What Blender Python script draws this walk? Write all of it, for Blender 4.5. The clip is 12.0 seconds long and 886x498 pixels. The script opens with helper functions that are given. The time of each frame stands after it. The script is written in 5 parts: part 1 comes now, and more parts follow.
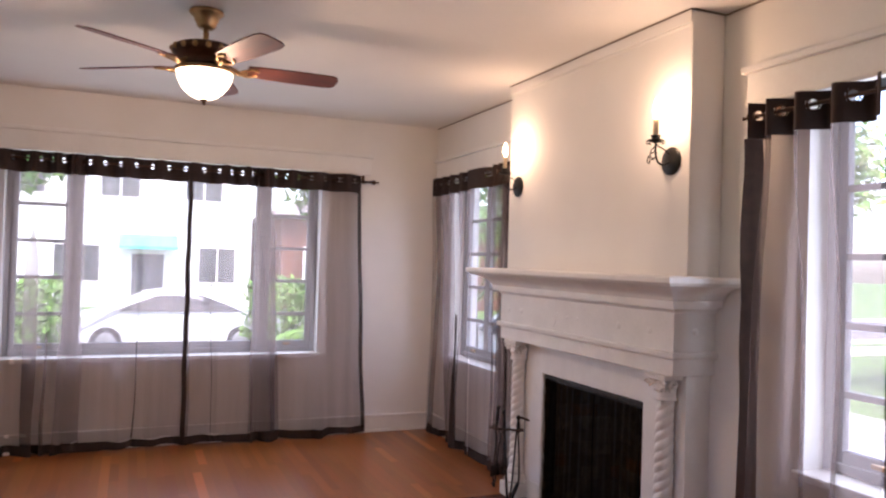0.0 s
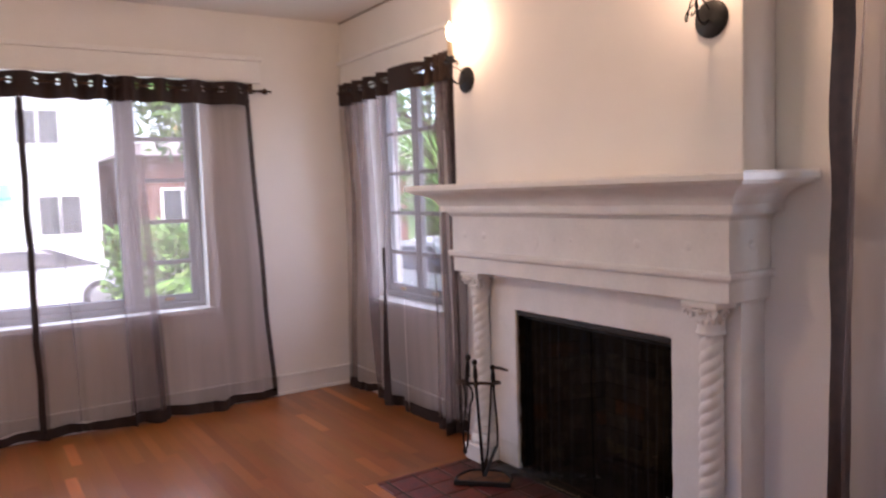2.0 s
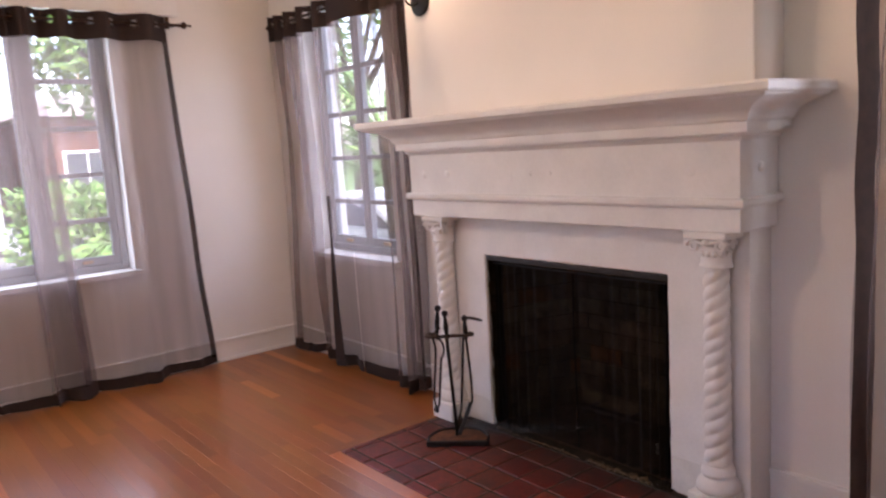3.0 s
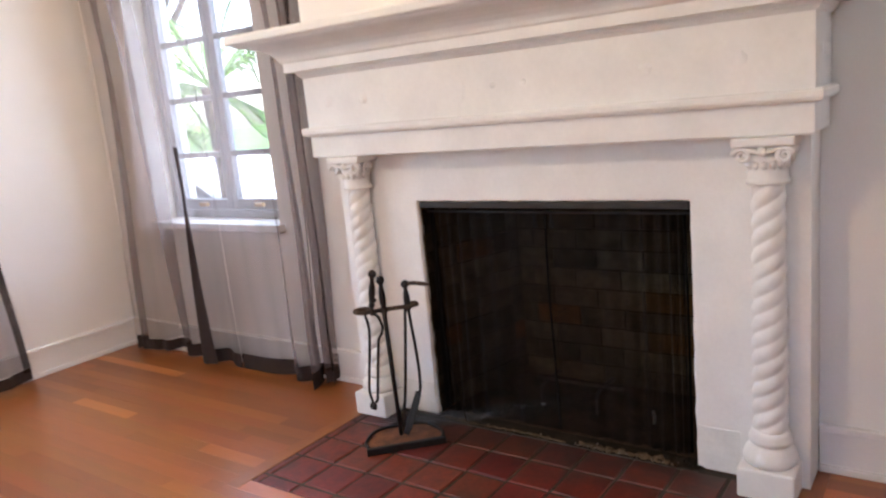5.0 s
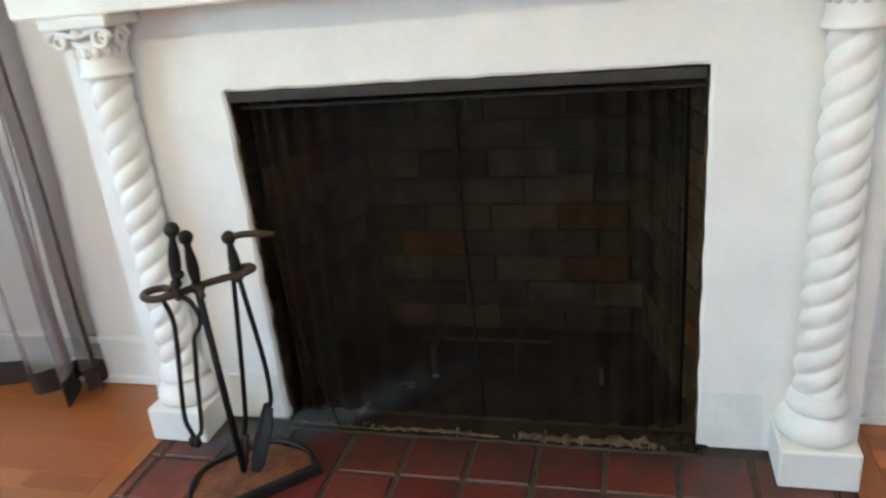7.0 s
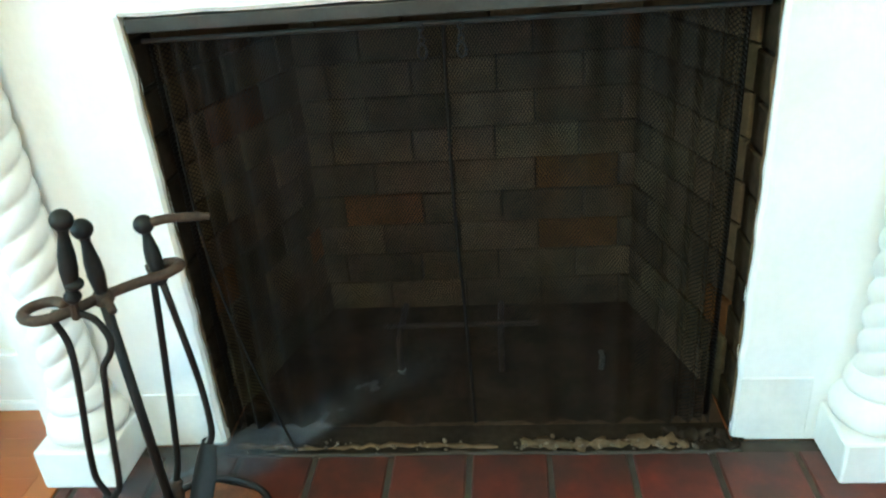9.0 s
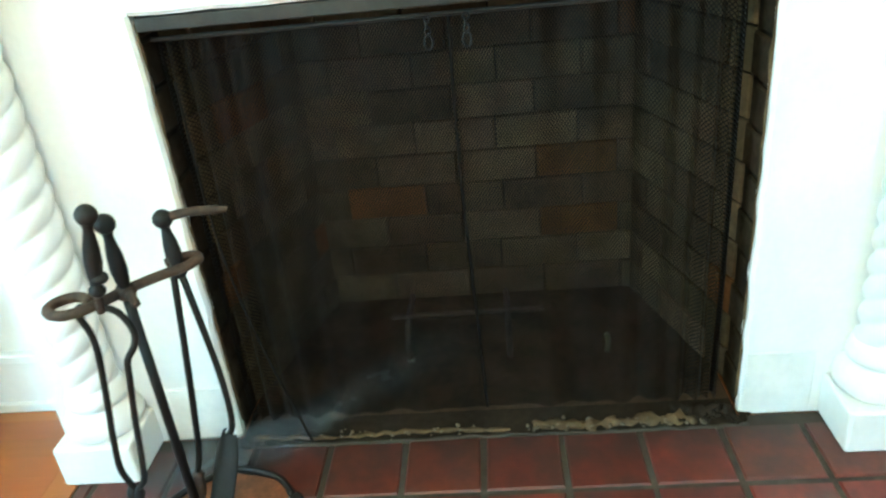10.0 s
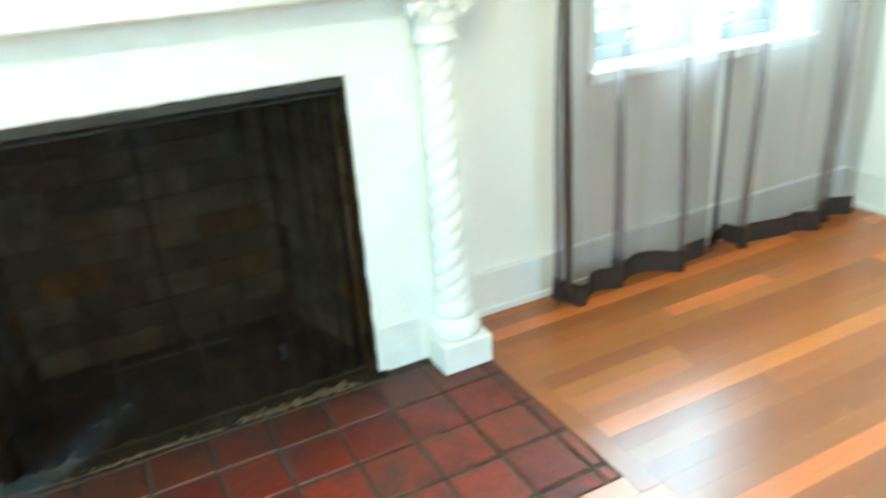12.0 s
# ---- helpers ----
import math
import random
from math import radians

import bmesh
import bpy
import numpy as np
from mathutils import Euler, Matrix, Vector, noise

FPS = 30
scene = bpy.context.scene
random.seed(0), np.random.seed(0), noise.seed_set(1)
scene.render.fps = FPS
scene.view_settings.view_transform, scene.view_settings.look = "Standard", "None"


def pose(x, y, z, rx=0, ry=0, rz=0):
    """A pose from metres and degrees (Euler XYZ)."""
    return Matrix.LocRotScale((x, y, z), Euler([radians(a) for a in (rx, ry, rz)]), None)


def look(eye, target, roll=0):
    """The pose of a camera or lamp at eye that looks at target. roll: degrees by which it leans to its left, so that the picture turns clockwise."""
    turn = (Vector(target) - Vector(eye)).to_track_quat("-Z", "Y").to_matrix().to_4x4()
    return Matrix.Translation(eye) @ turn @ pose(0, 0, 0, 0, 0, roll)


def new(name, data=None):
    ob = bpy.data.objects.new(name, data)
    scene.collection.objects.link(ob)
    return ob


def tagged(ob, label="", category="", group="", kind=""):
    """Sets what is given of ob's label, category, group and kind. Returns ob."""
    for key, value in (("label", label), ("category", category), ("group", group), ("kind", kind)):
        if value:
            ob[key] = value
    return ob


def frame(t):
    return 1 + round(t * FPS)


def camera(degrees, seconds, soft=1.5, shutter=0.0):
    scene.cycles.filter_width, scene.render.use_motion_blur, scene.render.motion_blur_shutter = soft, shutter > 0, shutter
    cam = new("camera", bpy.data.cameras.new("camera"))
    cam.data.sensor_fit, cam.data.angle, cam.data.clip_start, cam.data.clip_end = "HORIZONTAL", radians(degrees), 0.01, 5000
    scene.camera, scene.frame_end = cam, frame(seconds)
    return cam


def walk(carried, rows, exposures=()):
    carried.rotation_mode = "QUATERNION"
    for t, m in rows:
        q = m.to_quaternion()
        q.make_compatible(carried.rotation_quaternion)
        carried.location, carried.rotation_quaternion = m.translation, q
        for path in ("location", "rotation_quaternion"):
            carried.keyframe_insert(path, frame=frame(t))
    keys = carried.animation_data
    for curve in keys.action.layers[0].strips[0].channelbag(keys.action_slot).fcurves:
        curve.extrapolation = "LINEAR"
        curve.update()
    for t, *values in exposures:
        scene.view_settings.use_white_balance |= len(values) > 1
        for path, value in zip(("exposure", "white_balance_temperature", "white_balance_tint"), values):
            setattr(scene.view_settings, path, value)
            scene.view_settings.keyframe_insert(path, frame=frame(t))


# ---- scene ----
cam = camera(61.7, 12.0, soft=2.2, shutter=0.5)
PATH = [
    (0, (-2.352, -3.477, 1.481), (-1.577, -1.634, 1.513), 1.7),
    (0.5, (-2.357, -3.243, 1.492), (-1.522, -1.425, 1.5), -0.1),
    (1, (-2.295, -2.942, 1.437), (-1.495, -1.109, 1.414), 0.2),
    (1.5, (-2.246, -2.691, 1.425), (-1.355, -0.902, 1.361), 2.0),
    (2, (-2.284, -2.386, 1.409), (-1.195, -0.716, 1.255), -1.9),
    (2.5, (-2.31, -2.182, 1.37), (-1.135, -0.578, 1.156), -2.2),
    (3, (-2.248, -2.001, 1.323), (-1.002, -0.462, 1.043), -3.6),
    (5, (-2.072, -1.12, 1.158), (-0.486, 0.033, 0.763), -5.6),
    (5.5, (-1.891, -0.899, 1.111), (-0.23, 0.105, 0.627), -4.8),
    (6, (-1.738, -0.659, 1.106), (0.045, 0.037, 0.526), -4.5),
    (6.5, (-1.585, -0.46, 1.061), (0.2, 0.158, 0.403), -6.9),
    (7, (-1.4, -0.352, 1.038), (0.389, 0.151, 0.299), -5.8),
    (7.5, (-1.282, -0.234, 0.991), (0.514, 0.121, 0.186), -6.3),
    (9.5, (-1.083, -0.073, 0.957), (0.7, 0.088, 0.065), -4.8),
    (10, (-1.129, -0.055, 0.956), (0.653, 0.101, 0.061), -6.0),
    (10.5, (-1.259, -0.052, 0.993), (0.534, 0.158, 0.133), -7.2),
    (11, (-1.443, -0.06, 1.045), (0.393, 0.032, 0.259), -5.5),
    (11.5, (-1.597, 0.023, 1.1), (0.17, -0.267, 0.21), -5.3),
    (12, (-1.651, 0.092, 1.12), (0.002, -0.697, 0.316), -4.3),
]
SKY, SUN = 0.70, 3.3
NORTH_WATTS, NE_WATTS, SE_WATTS, DAY = 18.0, 3.2, 7.8, (0.78, 0.92, 1.0)
FAN_WATTS, SCONCE_WATTS = 15.0, 2.8
BULB_GLOW, BOWL_GLOW = 20.0, 4.0
EXPOSURES = [
    (0, 0.83, 6250, 28), (1.5, 0.78, 6280, 29), (2.5, 1.00, 6320, 31), (3.2, 1.14, 6400, 28), (5, 1.76, 6100, 15), (6, 1.98, 5620, 2),
    (7, 2.16, 5400, -6), (7.7, 2.38, 5180, -18), (9.3, 2.96, 4990, -27), (10.5, 3.05, 4990, -29), (12, 2.88, 5020, -29),
]
walk(cam, [(t, look(eye, target, roll)) for t, eye, target, roll in PATH], EXPOSURES)

# ---- world, sun, lamps ----
world = bpy.data.worlds.new("overcast_day")
world.use_nodes = True
scene.world = world
wn = world.node_tree.nodes
sky = wn.new("ShaderNodeTexSky")
sky.sky_type = "NISHITA"
sky.sun_disc = False
sky.sun_elevation = radians(65)
sky.sun_rotation = radians(176)
sky.air_density, sky.dust_density = 1.0, 3.0
wn["Background"].inputs["Strength"].default_value = SKY
world.node_tree.links.new(sky.outputs["Color"], wn["Background"].inputs["Color"])

sun_data = bpy.data.lights.new("sun", "SUN")
sun_data.energy, sun_data.angle, sun_data.color = SUN, radians(15), (1.0, 0.95, 0.88)
sun = new("sun", sun_data)
sun.matrix_world = look((0.5, -7, 15), (0, 0, 0))


def bulb_light(name, place, watts, radius, colour):
    data = bpy.data.lights.new(name, "POINT")
    data.energy, data.shadow_soft_size, data.color = watts, radius, colour
    ob = new(name, data)
    ob.location = place
    return ob


def window_light(name, place, target, wide, high, watts):
    """Daylight that enters through a window's opening."""
    data = bpy.data.lights.new(name, "AREA")
    data.shape, data.size, data.size_y, data.energy, data.color = "RECTANGLE", wide, high, watts, DAY
    ob = new(name, data)
    ob.matrix_world = look(place, target)
    return ob


window_light("window_daylight", (-2.05, 2.71, 1.39), (-2.05, 0.0, 1.30), 2.2, 1.36, NORTH_WATTS)
window_light("window_daylight", (0.23, 1.81, 1.39), (-2.0, 1.81, 1.30), 0.8, 1.36, NE_WATTS)
window_light("window_daylight", (0.23, -1.76, 1.39), (-2.0, -1.76, 1.30), 0.8, 1.36, SE_WATTS)
WARM = (1.0, 0.70, 0.42)
bulb_light("fan_bulb", (-2.052, 0.27, 2.29), FAN_WATTS, 0.05, (1.0, 0.72, 0.45))
bulb_light("sconce_bulb", (-0.166, -0.738, 2.215), SCONCE_WATTS, 0.018, WARM)
bulb_light("sconce_bulb", (-0.166, 0.74, 2.215), SCONCE_WATTS, 0.018, WARM)


# ---- materials ----
def ramp(nodes, stops):
    r = nodes.new("ShaderNodeValToRGB")
    while len(r.color_ramp.elements) < len(stops):
        r.color_ramp.elements.new(0.5)
    for e, (p, c) in zip(r.color_ramp.elements, stops):
        e.position, e.color = p, (*c, 1)
    return r


def shade(c, f):
    return tuple(max(0.0, min(1.0, v * f)) for v in c)


def material(name, colour, rough=0.6, metal=0.0, vary=0.12, scale=8.0, fine=90.0, bump=0.15, dist=0.002, stretch=(1, 1, 1), spread=0.0, island=False, coat=0.0, stain=None, odd=False, wear=0.08):
    """Principled surface with broad stains and fine grain; spread varies whole pieces."""
    m = bpy.data.materials.new(name)
    m.use_nodes = True
    n, l = m.node_tree.nodes, m.node_tree.links
    b = n["Principled BSDF"]
    tc = n.new("ShaderNodeTexCoord")
    mp = n.new("ShaderNodeMapping")
    mp.inputs["Scale"].default_value = stretch
    l.new(tc.outputs["Object"], mp.inputs["Vector"])
    big, small = n.new("ShaderNodeTexNoise"), n.new("ShaderNodeTexNoise")
    big.inputs["Scale"].default_value, big.inputs["Detail"].default_value = scale, 4
    small.inputs["Scale"].default_value, small.inputs["Detail"].default_value = fine, 3
    if spread:
        rnd = n.new("ShaderNodeNewGeometry" if island else "ShaderNodeObjectInfo")
        out = rnd.outputs["Random Per Island" if island else "Random"]
        off = n.new("ShaderNodeVectorMath")
        off.operation = "ADD"
        comb = n.new("ShaderNodeCombineXYZ")
        mul = n.new("ShaderNodeMath")
        mul.operation, mul.inputs[1].default_value = "MULTIPLY", 37.0
        l.new(out, mul.inputs[0])
        for k in range(3):
            l.new(mul.outputs[0], comb.inputs[k])
        l.new(mp.outputs[0], off.inputs[0])
        l.new(comb.outputs[0], off.inputs[1])
        vec = off.outputs[0]
    else:
        vec = mp.outputs[0]
    l.new(vec, big.inputs["Vector"])
    l.new(vec, small.inputs["Vector"])
    r1 = ramp(n, [(0.3, shade(colour, 1 - vary)), (0.5, colour), (0.72, stain or shade(colour, 1 + vary))])
    l.new(big.outputs["Fac"], r1.inputs["Fac"])
    mix = n.new("ShaderNodeMix")
    mix.data_type, mix.blend_type = "RGBA", "MULTIPLY"
    mix.inputs["Factor"].default_value = 1.0
    g = ramp(n, [(0.3, (1 - vary * 0.7,) * 3), (0.7, (1, 1, 1))])
    l.new(small.outputs["Fac"], g.inputs["Fac"])
    l.new(r1.outputs["Color"], mix.inputs["A"])
    l.new(g.outputs["Color"], mix.inputs["B"])
    col = mix.outputs["Result"]
    if spread:
        hsv = n.new("ShaderNodeHueSaturation")
        mr = n.new("ShaderNodeMapRange")
        mr.inputs["To Min"].default_value, mr.inputs["To Max"].default_value = 1 - spread, 1 + spread
        l.new(out, mr.inputs["Value"])
        l.new(mr.outputs["Result"], hsv.inputs["Value"])
        if odd:  # a few pieces are clearly paler than the rest
            rr2 = ramp(n, [(0.0, (1, 1, 1)), (0.89, (1, 1, 1)), (0.93, (0.70, 0.70, 0.70))])
            inv = n.new("ShaderNodeMath")
            inv.operation = "DIVIDE"
            l.new(out, rr2.inputs["Fac"])
            l.new(mr.outputs["Result"], inv.inputs[0])
            l.new(rr2.outputs["Color"], inv.inputs[1])
            l.new(inv.outputs[0], hsv.inputs["Value"])
        mh = n.new("ShaderNodeMapRange")
        mh.inputs["To Min"].default_value, mh.inputs["To Max"].default_value = 0.5 - spread * 0.035, 0.5 + spread * 0.035
        sn = n.new("ShaderNodeMath")
        sn.operation = "FRACT"
        m7 = n.new("ShaderNodeMath")
        m7.operation, m7.inputs[1].default_value = "MULTIPLY", 7.31
        l.new(out, m7.inputs[0])
        l.new(m7.outputs[0], sn.inputs[0])
        l.new(sn.outputs[0], mh.inputs["Value"])
        l.new(mh.outputs["Result"], hsv.inputs["Hue"])
        l.new(col, hsv.inputs["Color"])
        col = hsv.outputs["Color"]
    l.new(col, b.inputs["Base Color"])
    b.inputs["Metallic"].default_value = metal
    rr = n.new("ShaderNodeMapRange")
    rr.inputs["To Min"].default_value, rr.inputs["To Max"].default_value = max(0.02, rough - wear), min(1, rough + wear)
    l.new(big.outputs["Fac"], rr.inputs["Value"])
    l.new(rr.outputs["Result"], b.inputs["Roughness"])
    if coat:
        b.inputs["Coat Weight"].default_value = coat
        b.inputs["Coat Roughness"].default_value = 0.18
    if bump:
        bp = n.new("ShaderNodeBump")
        bp.inputs["Strength"].default_value, bp.inputs["Distance"].default_value = bump, dist
        l.new(small.outputs["Fac"], bp.inputs["Height"])
        l.new(bp.outputs["Normal"], b.inputs["Normal"])
    return m


def sheer_material(name, colour, through_share):
    m = bpy.data.materials.new(name)
    m.use_nodes = True
    n, l = m.node_tree.nodes, m.node_tree.links
    n.remove(n["Principled BSDF"])
    out = n["Material Output"]
    tc = n.new("ShaderNodeTexCoord")
    weave = n.new("ShaderNodeTexNoise")
    weave.inputs["Scale"].default_value, weave.inputs["Detail"].default_value = 1.0, 4
    mp = n.new("ShaderNodeMapping")
    mp.inputs["Scale"].default_value = (12.0, 12.0, 0.5)
    l.new(tc.outputs["Object"], mp.inputs["Vector"])
    l.new(mp.outputs[0], weave.inputs["Vector"])
    r = ramp(n, [(0.3, shade(colour, 0.9)), (0.7, shade(colour, 1.08))])
    l.new(weave.outputs["Fac"], r.inputs["Fac"])
    dif, tl, tp = n.new("ShaderNodeBsdfDiffuse"), n.new("ShaderNodeBsdfTranslucent"), n.new("ShaderNodeBsdfTransparent")
    l.new(r.outputs["Color"], dif.inputs["Color"])
    l.new(r.outputs["Color"], tl.inputs["Color"])
    a, b = n.new("ShaderNodeMixShader"), n.new("ShaderNodeMixShader")
    a.inputs["Fac"].default_value = 0.78
    l.new(dif.outputs[0], a.inputs[1])
    l.new(tl.outputs[0], a.inputs[2])
    mr = n.new("ShaderNodeMapRange")
    mr.inputs["To Min"].default_value, mr.inputs["To Max"].default_value = through_share + 0.16, through_share - 0.16
    l.new(weave.outputs["Fac"], mr.inputs["Value"])
    l.new(mr.outputs["Result"], b.inputs["Fac"])
    l.new(a.outputs[0], b.inputs[1])
    l.new(tp.outputs[0], b.inputs[2])
    l.new(b.outputs[0], out.inputs["Surface"])
    return m


def mesh_screen_material():
    """Fine woven wire: dark strands with open gaps between them."""
    m = bpy.data.materials.new("wire_mesh")
    m.use_nodes = True
    n, l = m.node_tree.nodes, m.node_tree.links
    b = n["Principled BSDF"]
    b.inputs["Base Color"].default_value = (0.009, 0.007, 0.006, 1)
    b.inputs["Metallic"].default_value, b.inputs["Roughness"].default_value = 0.6, 0.55
    b.inputs["Specular IOR Level"].default_value = 0.2
    tp = n.new("ShaderNodeBsdfTransparent")
    tc = n.new("ShaderNodeTexCoord")
    sep = n.new("ShaderNodeSeparateXYZ")
    l.new(tc.outputs["Object"], sep.inputs[0])
    waves = []
    for sign in (1, -1):
        s = n.new("ShaderNodeMath")
        s.operation, s.inputs[1].default_value = "MULTIPLY", float(sign) * 0.62
        l.new(sep.outputs["Z"], s.inputs[0])
        ad = n.new("ShaderNodeMath")
        l.new(sep.outputs["Y"], ad.inputs[0])
        l.new(s.outputs[0], ad.inputs[1])
        k = n.new("ShaderNodeMath")
        k.operation, k.inputs[1].default_value = "MULTIPLY", 2 * math.pi / 0.0052
        l.new(ad.outputs[0], k.inputs[0])
        w = n.new("ShaderNodeMath")
        w.operation = "SINE"
        l.new(k.outputs[0], w.inputs[0])
        waves.append(w)
    mx = n.new("ShaderNodeMath")
    mx.operation = "MAXIMUM"
    l.new(waves[0].outputs[0], mx.inputs[0])
    l.new(waves[1].outputs[0], mx.inputs[1])
    gt = n.new("ShaderNodeMath")
    gt.operation, gt.inputs[1].default_value = "GREATER_THAN", 0.62
    l.new(mx.outputs[0], gt.inputs[0])
    mix = n.new("ShaderNodeMixShader")
    l.new(gt.outputs[0], mix.inputs["Fac"])
    l.new(tp.outputs[0], mix.inputs[1])
    l.new(b.outputs[0], mix.inputs[2])
    l.new(mix.outputs[0], n["Material Output"].inputs["Surface"])
    return m


def glow_material(name, colour, strength):
    m = bpy.data.materials.new(name)
    m.use_nodes = True
    b = m.node_tree.nodes["Principled BSDF"]
    b.inputs["Base Color"].default_value = (*colour, 1)
    b.inputs["Emission Color"].default_value = (*colour, 1)
    b.inputs["Emission Strength"].default_value = strength
    b.inputs["Roughness"].default_value = 0.3
    return m


def glass_material(name):
    m = bpy.data.materials.new(name)
    m.use_nodes = True
    n, l = m.node_tree.nodes, m.node_tree.links
    n.remove(n["Principled BSDF"])
    tp, gl, mx, lw = n.new("ShaderNodeBsdfTransparent"), n.new("ShaderNodeBsdfGlossy"), n.new("ShaderNodeMixShader"), n.new("ShaderNodeLayerWeight")
    gl.inputs["Roughness"].default_value = 0.01
    pw, sc = n.new("ShaderNodeMath"), n.new("ShaderNodeMath")
    pw.operation, pw.inputs[1].default_value = "POWER", 5.0
    sc.operation, sc.inputs[1].default_value, sc.inputs[2].default_value = "MULTIPLY_ADD", 0.6, 0.03
    l.new(lw.outputs["Facing"], pw.inputs[0])
    l.new(pw.outputs[0], sc.inputs[0])
    l.new(sc.outputs[0], mx.inputs["Fac"])
    l.new(tp.outputs[0], mx.inputs[1])
    l.new(gl.outputs[0], mx.inputs[2])
    l.new(mx.outputs[0], n["Material Output"].inputs["Surface"])
    return m


WALL = material("wall_plaster", (0.82, 0.79, 0.75), 0.75, vary=0.035, scale=2.2, fine=160, bump=0.12, dist=0.0015)
CEIL = material("ceiling_plaster", (0.80, 0.77, 0.73), 0.8, vary=0.03, scale=1.6, fine=60, bump=0.18, dist=0.002)
TRIM = material("white_trim_paint", (0.82, 0.80, 0.77), 0.42, vary=0.04, scale=5, fine=70, bump=0.06)
STONE = material("painted_cast_stone", (0.83, 0.81, 0.775), 0.62, vary=0.05, scale=7, fine=75, bump=0.35, dist=0.0025)
PATCH = material("greyed_foot_paint", (0.785, 0.765, 0.72), 0.7, vary=0.08, scale=9, fine=75, bump=0.4, dist=0.0025)
# white sash paint, its colour darkened to look backlit by the sky
SASH_BACKLIT = material("white_sash_paint_toned_backlit", (0.25, 0.27, 0.29), 0.45, vary=0.06, scale=9, fine=120, bump=0.05)
OAK = material("oak_strip", (0.31, 0.098, 0.021), 0.30, vary=0.10, scale=3.0, fine=22, bump=0, stretch=(4, 0.5, 4), spread=0.17, odd=True, coat=0.16, wear=0.02)
OAK_REST = material("oak_strip_rest", (0.31, 0.098, 0.021), 0.30, vary=0.10, scale=3.0, fine=22, bump=0, stretch=(4, 0.5, 4), spread=0.17, odd=True, island=True, coat=0.16, wear=0.02)
SUBFLOOR = material("floor_gap", (0.30, 0.105, 0.03), 0.8)
def soot_fringe(m, x_clean, x_black, dark):
    """Soot that thins out with an uneven edge away from the fire opening."""
    n, l = m.node_tree.nodes, m.node_tree.links
    b = n["Principled BSDF"]
    old = b.inputs["Base Color"].links[0].from_socket
    geo, sep, nz = n.new("ShaderNodeNewGeometry"), n.new("ShaderNodeSeparateXYZ"), n.new("ShaderNodeTexNoise")
    nz.inputs["Scale"].default_value, nz.inputs["Detail"].default_value = 13.0, 4
    l.new(geo.outputs["Position"], sep.inputs[0])
    l.new(geo.outputs["Position"], nz.inputs["Vector"])
    warp = n.new("ShaderNodeMath")
    warp.operation, warp.inputs[1].default_value, warp.inputs[2].default_value = "MULTIPLY_ADD", 0.40, -0.20
    l.new(nz.outputs["Fac"], warp.inputs[0])
    ad = n.new("ShaderNodeMath")
    l.new(sep.outputs["X"], ad.inputs[0])
    l.new(warp.outputs[0], ad.inputs[1])
    mr = n.new("ShaderNodeMapRange")
    mr.inputs["From Min"].default_value, mr.inputs["From Max"].default_value = x_clean, x_black
    mr.inputs["To Max"].default_value = 0.85
    l.new(ad.outputs[0], mr.inputs["Value"])
    mix = n.new("ShaderNodeMix")
    mix.data_type = "RGBA"
    l.new(mr.outputs["Result"], mix.inputs["Factor"])
    l.new(old, mix.inputs["A"])
    mix.inputs["B"].default_value = (*dark, 1)
    l.new(mix.outputs["Result"], b.inputs["Base Color"])


TILE = material("red_quarry_tile", (0.20, 0.028, 0.013), 0.5, vary=0.42, scale=9, fine=60, bump=0.25, spread=0.20, stain=(0.10, 0.035, 0.023))
GROUT = material("sooty_grout", (0.085, 0.073, 0.058), 0.9, vary=0.4, scale=14, fine=120, bump=0.5)
soot_fringe(TILE, -0.33, -0.02, (0.026, 0.018, 0.015))
soot_fringe(GROUT, -0.24, -0.02, (0.05, 0.043, 0.036))
BRICK = material("sooty_firebrick", (0.112, 0.080, 0.045), 0.9, vary=0.4, scale=9, fine=70, bump=0.5, dist=0.003, spread=0.28)
RUSTBRICK = material("scorched_firebrick", (0.125, 0.060, 0.020), 0.9, vary=0.35, scale=10, fine=70, bump=0.5, dist=0.003, spread=0.25)
JAMBBRICK = material("soot_black_brick", (0.045, 0.031, 0.019), 0.9, vary=0.5, scale=16, fine=70, bump=0.5, dist=0.003, spread=0.3)
SOOT = material("soot_mortar", (0.026, 0.019, 0.013), 0.95, vary=0.4, scale=8, fine=60, bump=0.4)
ASHFLOOR = material("sooty_ash_floor", (0.066, 0.044, 0.028), 0.95, vary=0.5, scale=9, fine=60, bump=0.5)
ASH = material("ash", (0.125, 0.087, 0.05), 0.95, vary=0.5, scale=9, fine=60, bump=0.5)
BLACKWIRE = material("black_wire", (0.010, 0.008, 0.007), 0.7, metal=0.0, vary=0.3, scale=25, fine=160, bump=0.2, dist=0.001)
for dull in (BLACKWIRE, SOOT, ASHFLOOR, BRICK, RUSTBRICK, JAMBBRICK, ASH, GROUT):
    dull.node_tree.nodes["Principled BSDF"].inputs["Specular IOR Level"].default_value = 0.06
IRON = material("black_iron", (0.022, 0.021, 0.02), 0.5, metal=0.55, vary=0.3, scale=25, fine=160, bump=0.3, dist=0.001)
RUST = material("rusty_iron", (0.075, 0.048, 0.032), 0.75, metal=0.25, vary=0.5, scale=30, fine=150, bump=0.4, dist=0.001)
RUSTPLATE = material("rusted_plate", (0.20, 0.075, 0.030), 0.7, metal=0.2, vary=0.5, scale=22, fine=140, bump=0.4, dist=0.001)
STEEL = material("dark_steel_bar", (0.05, 0.046, 0.042), 0.5, metal=0.6, vary=0.25, scale=18, fine=120, bump=0.2)
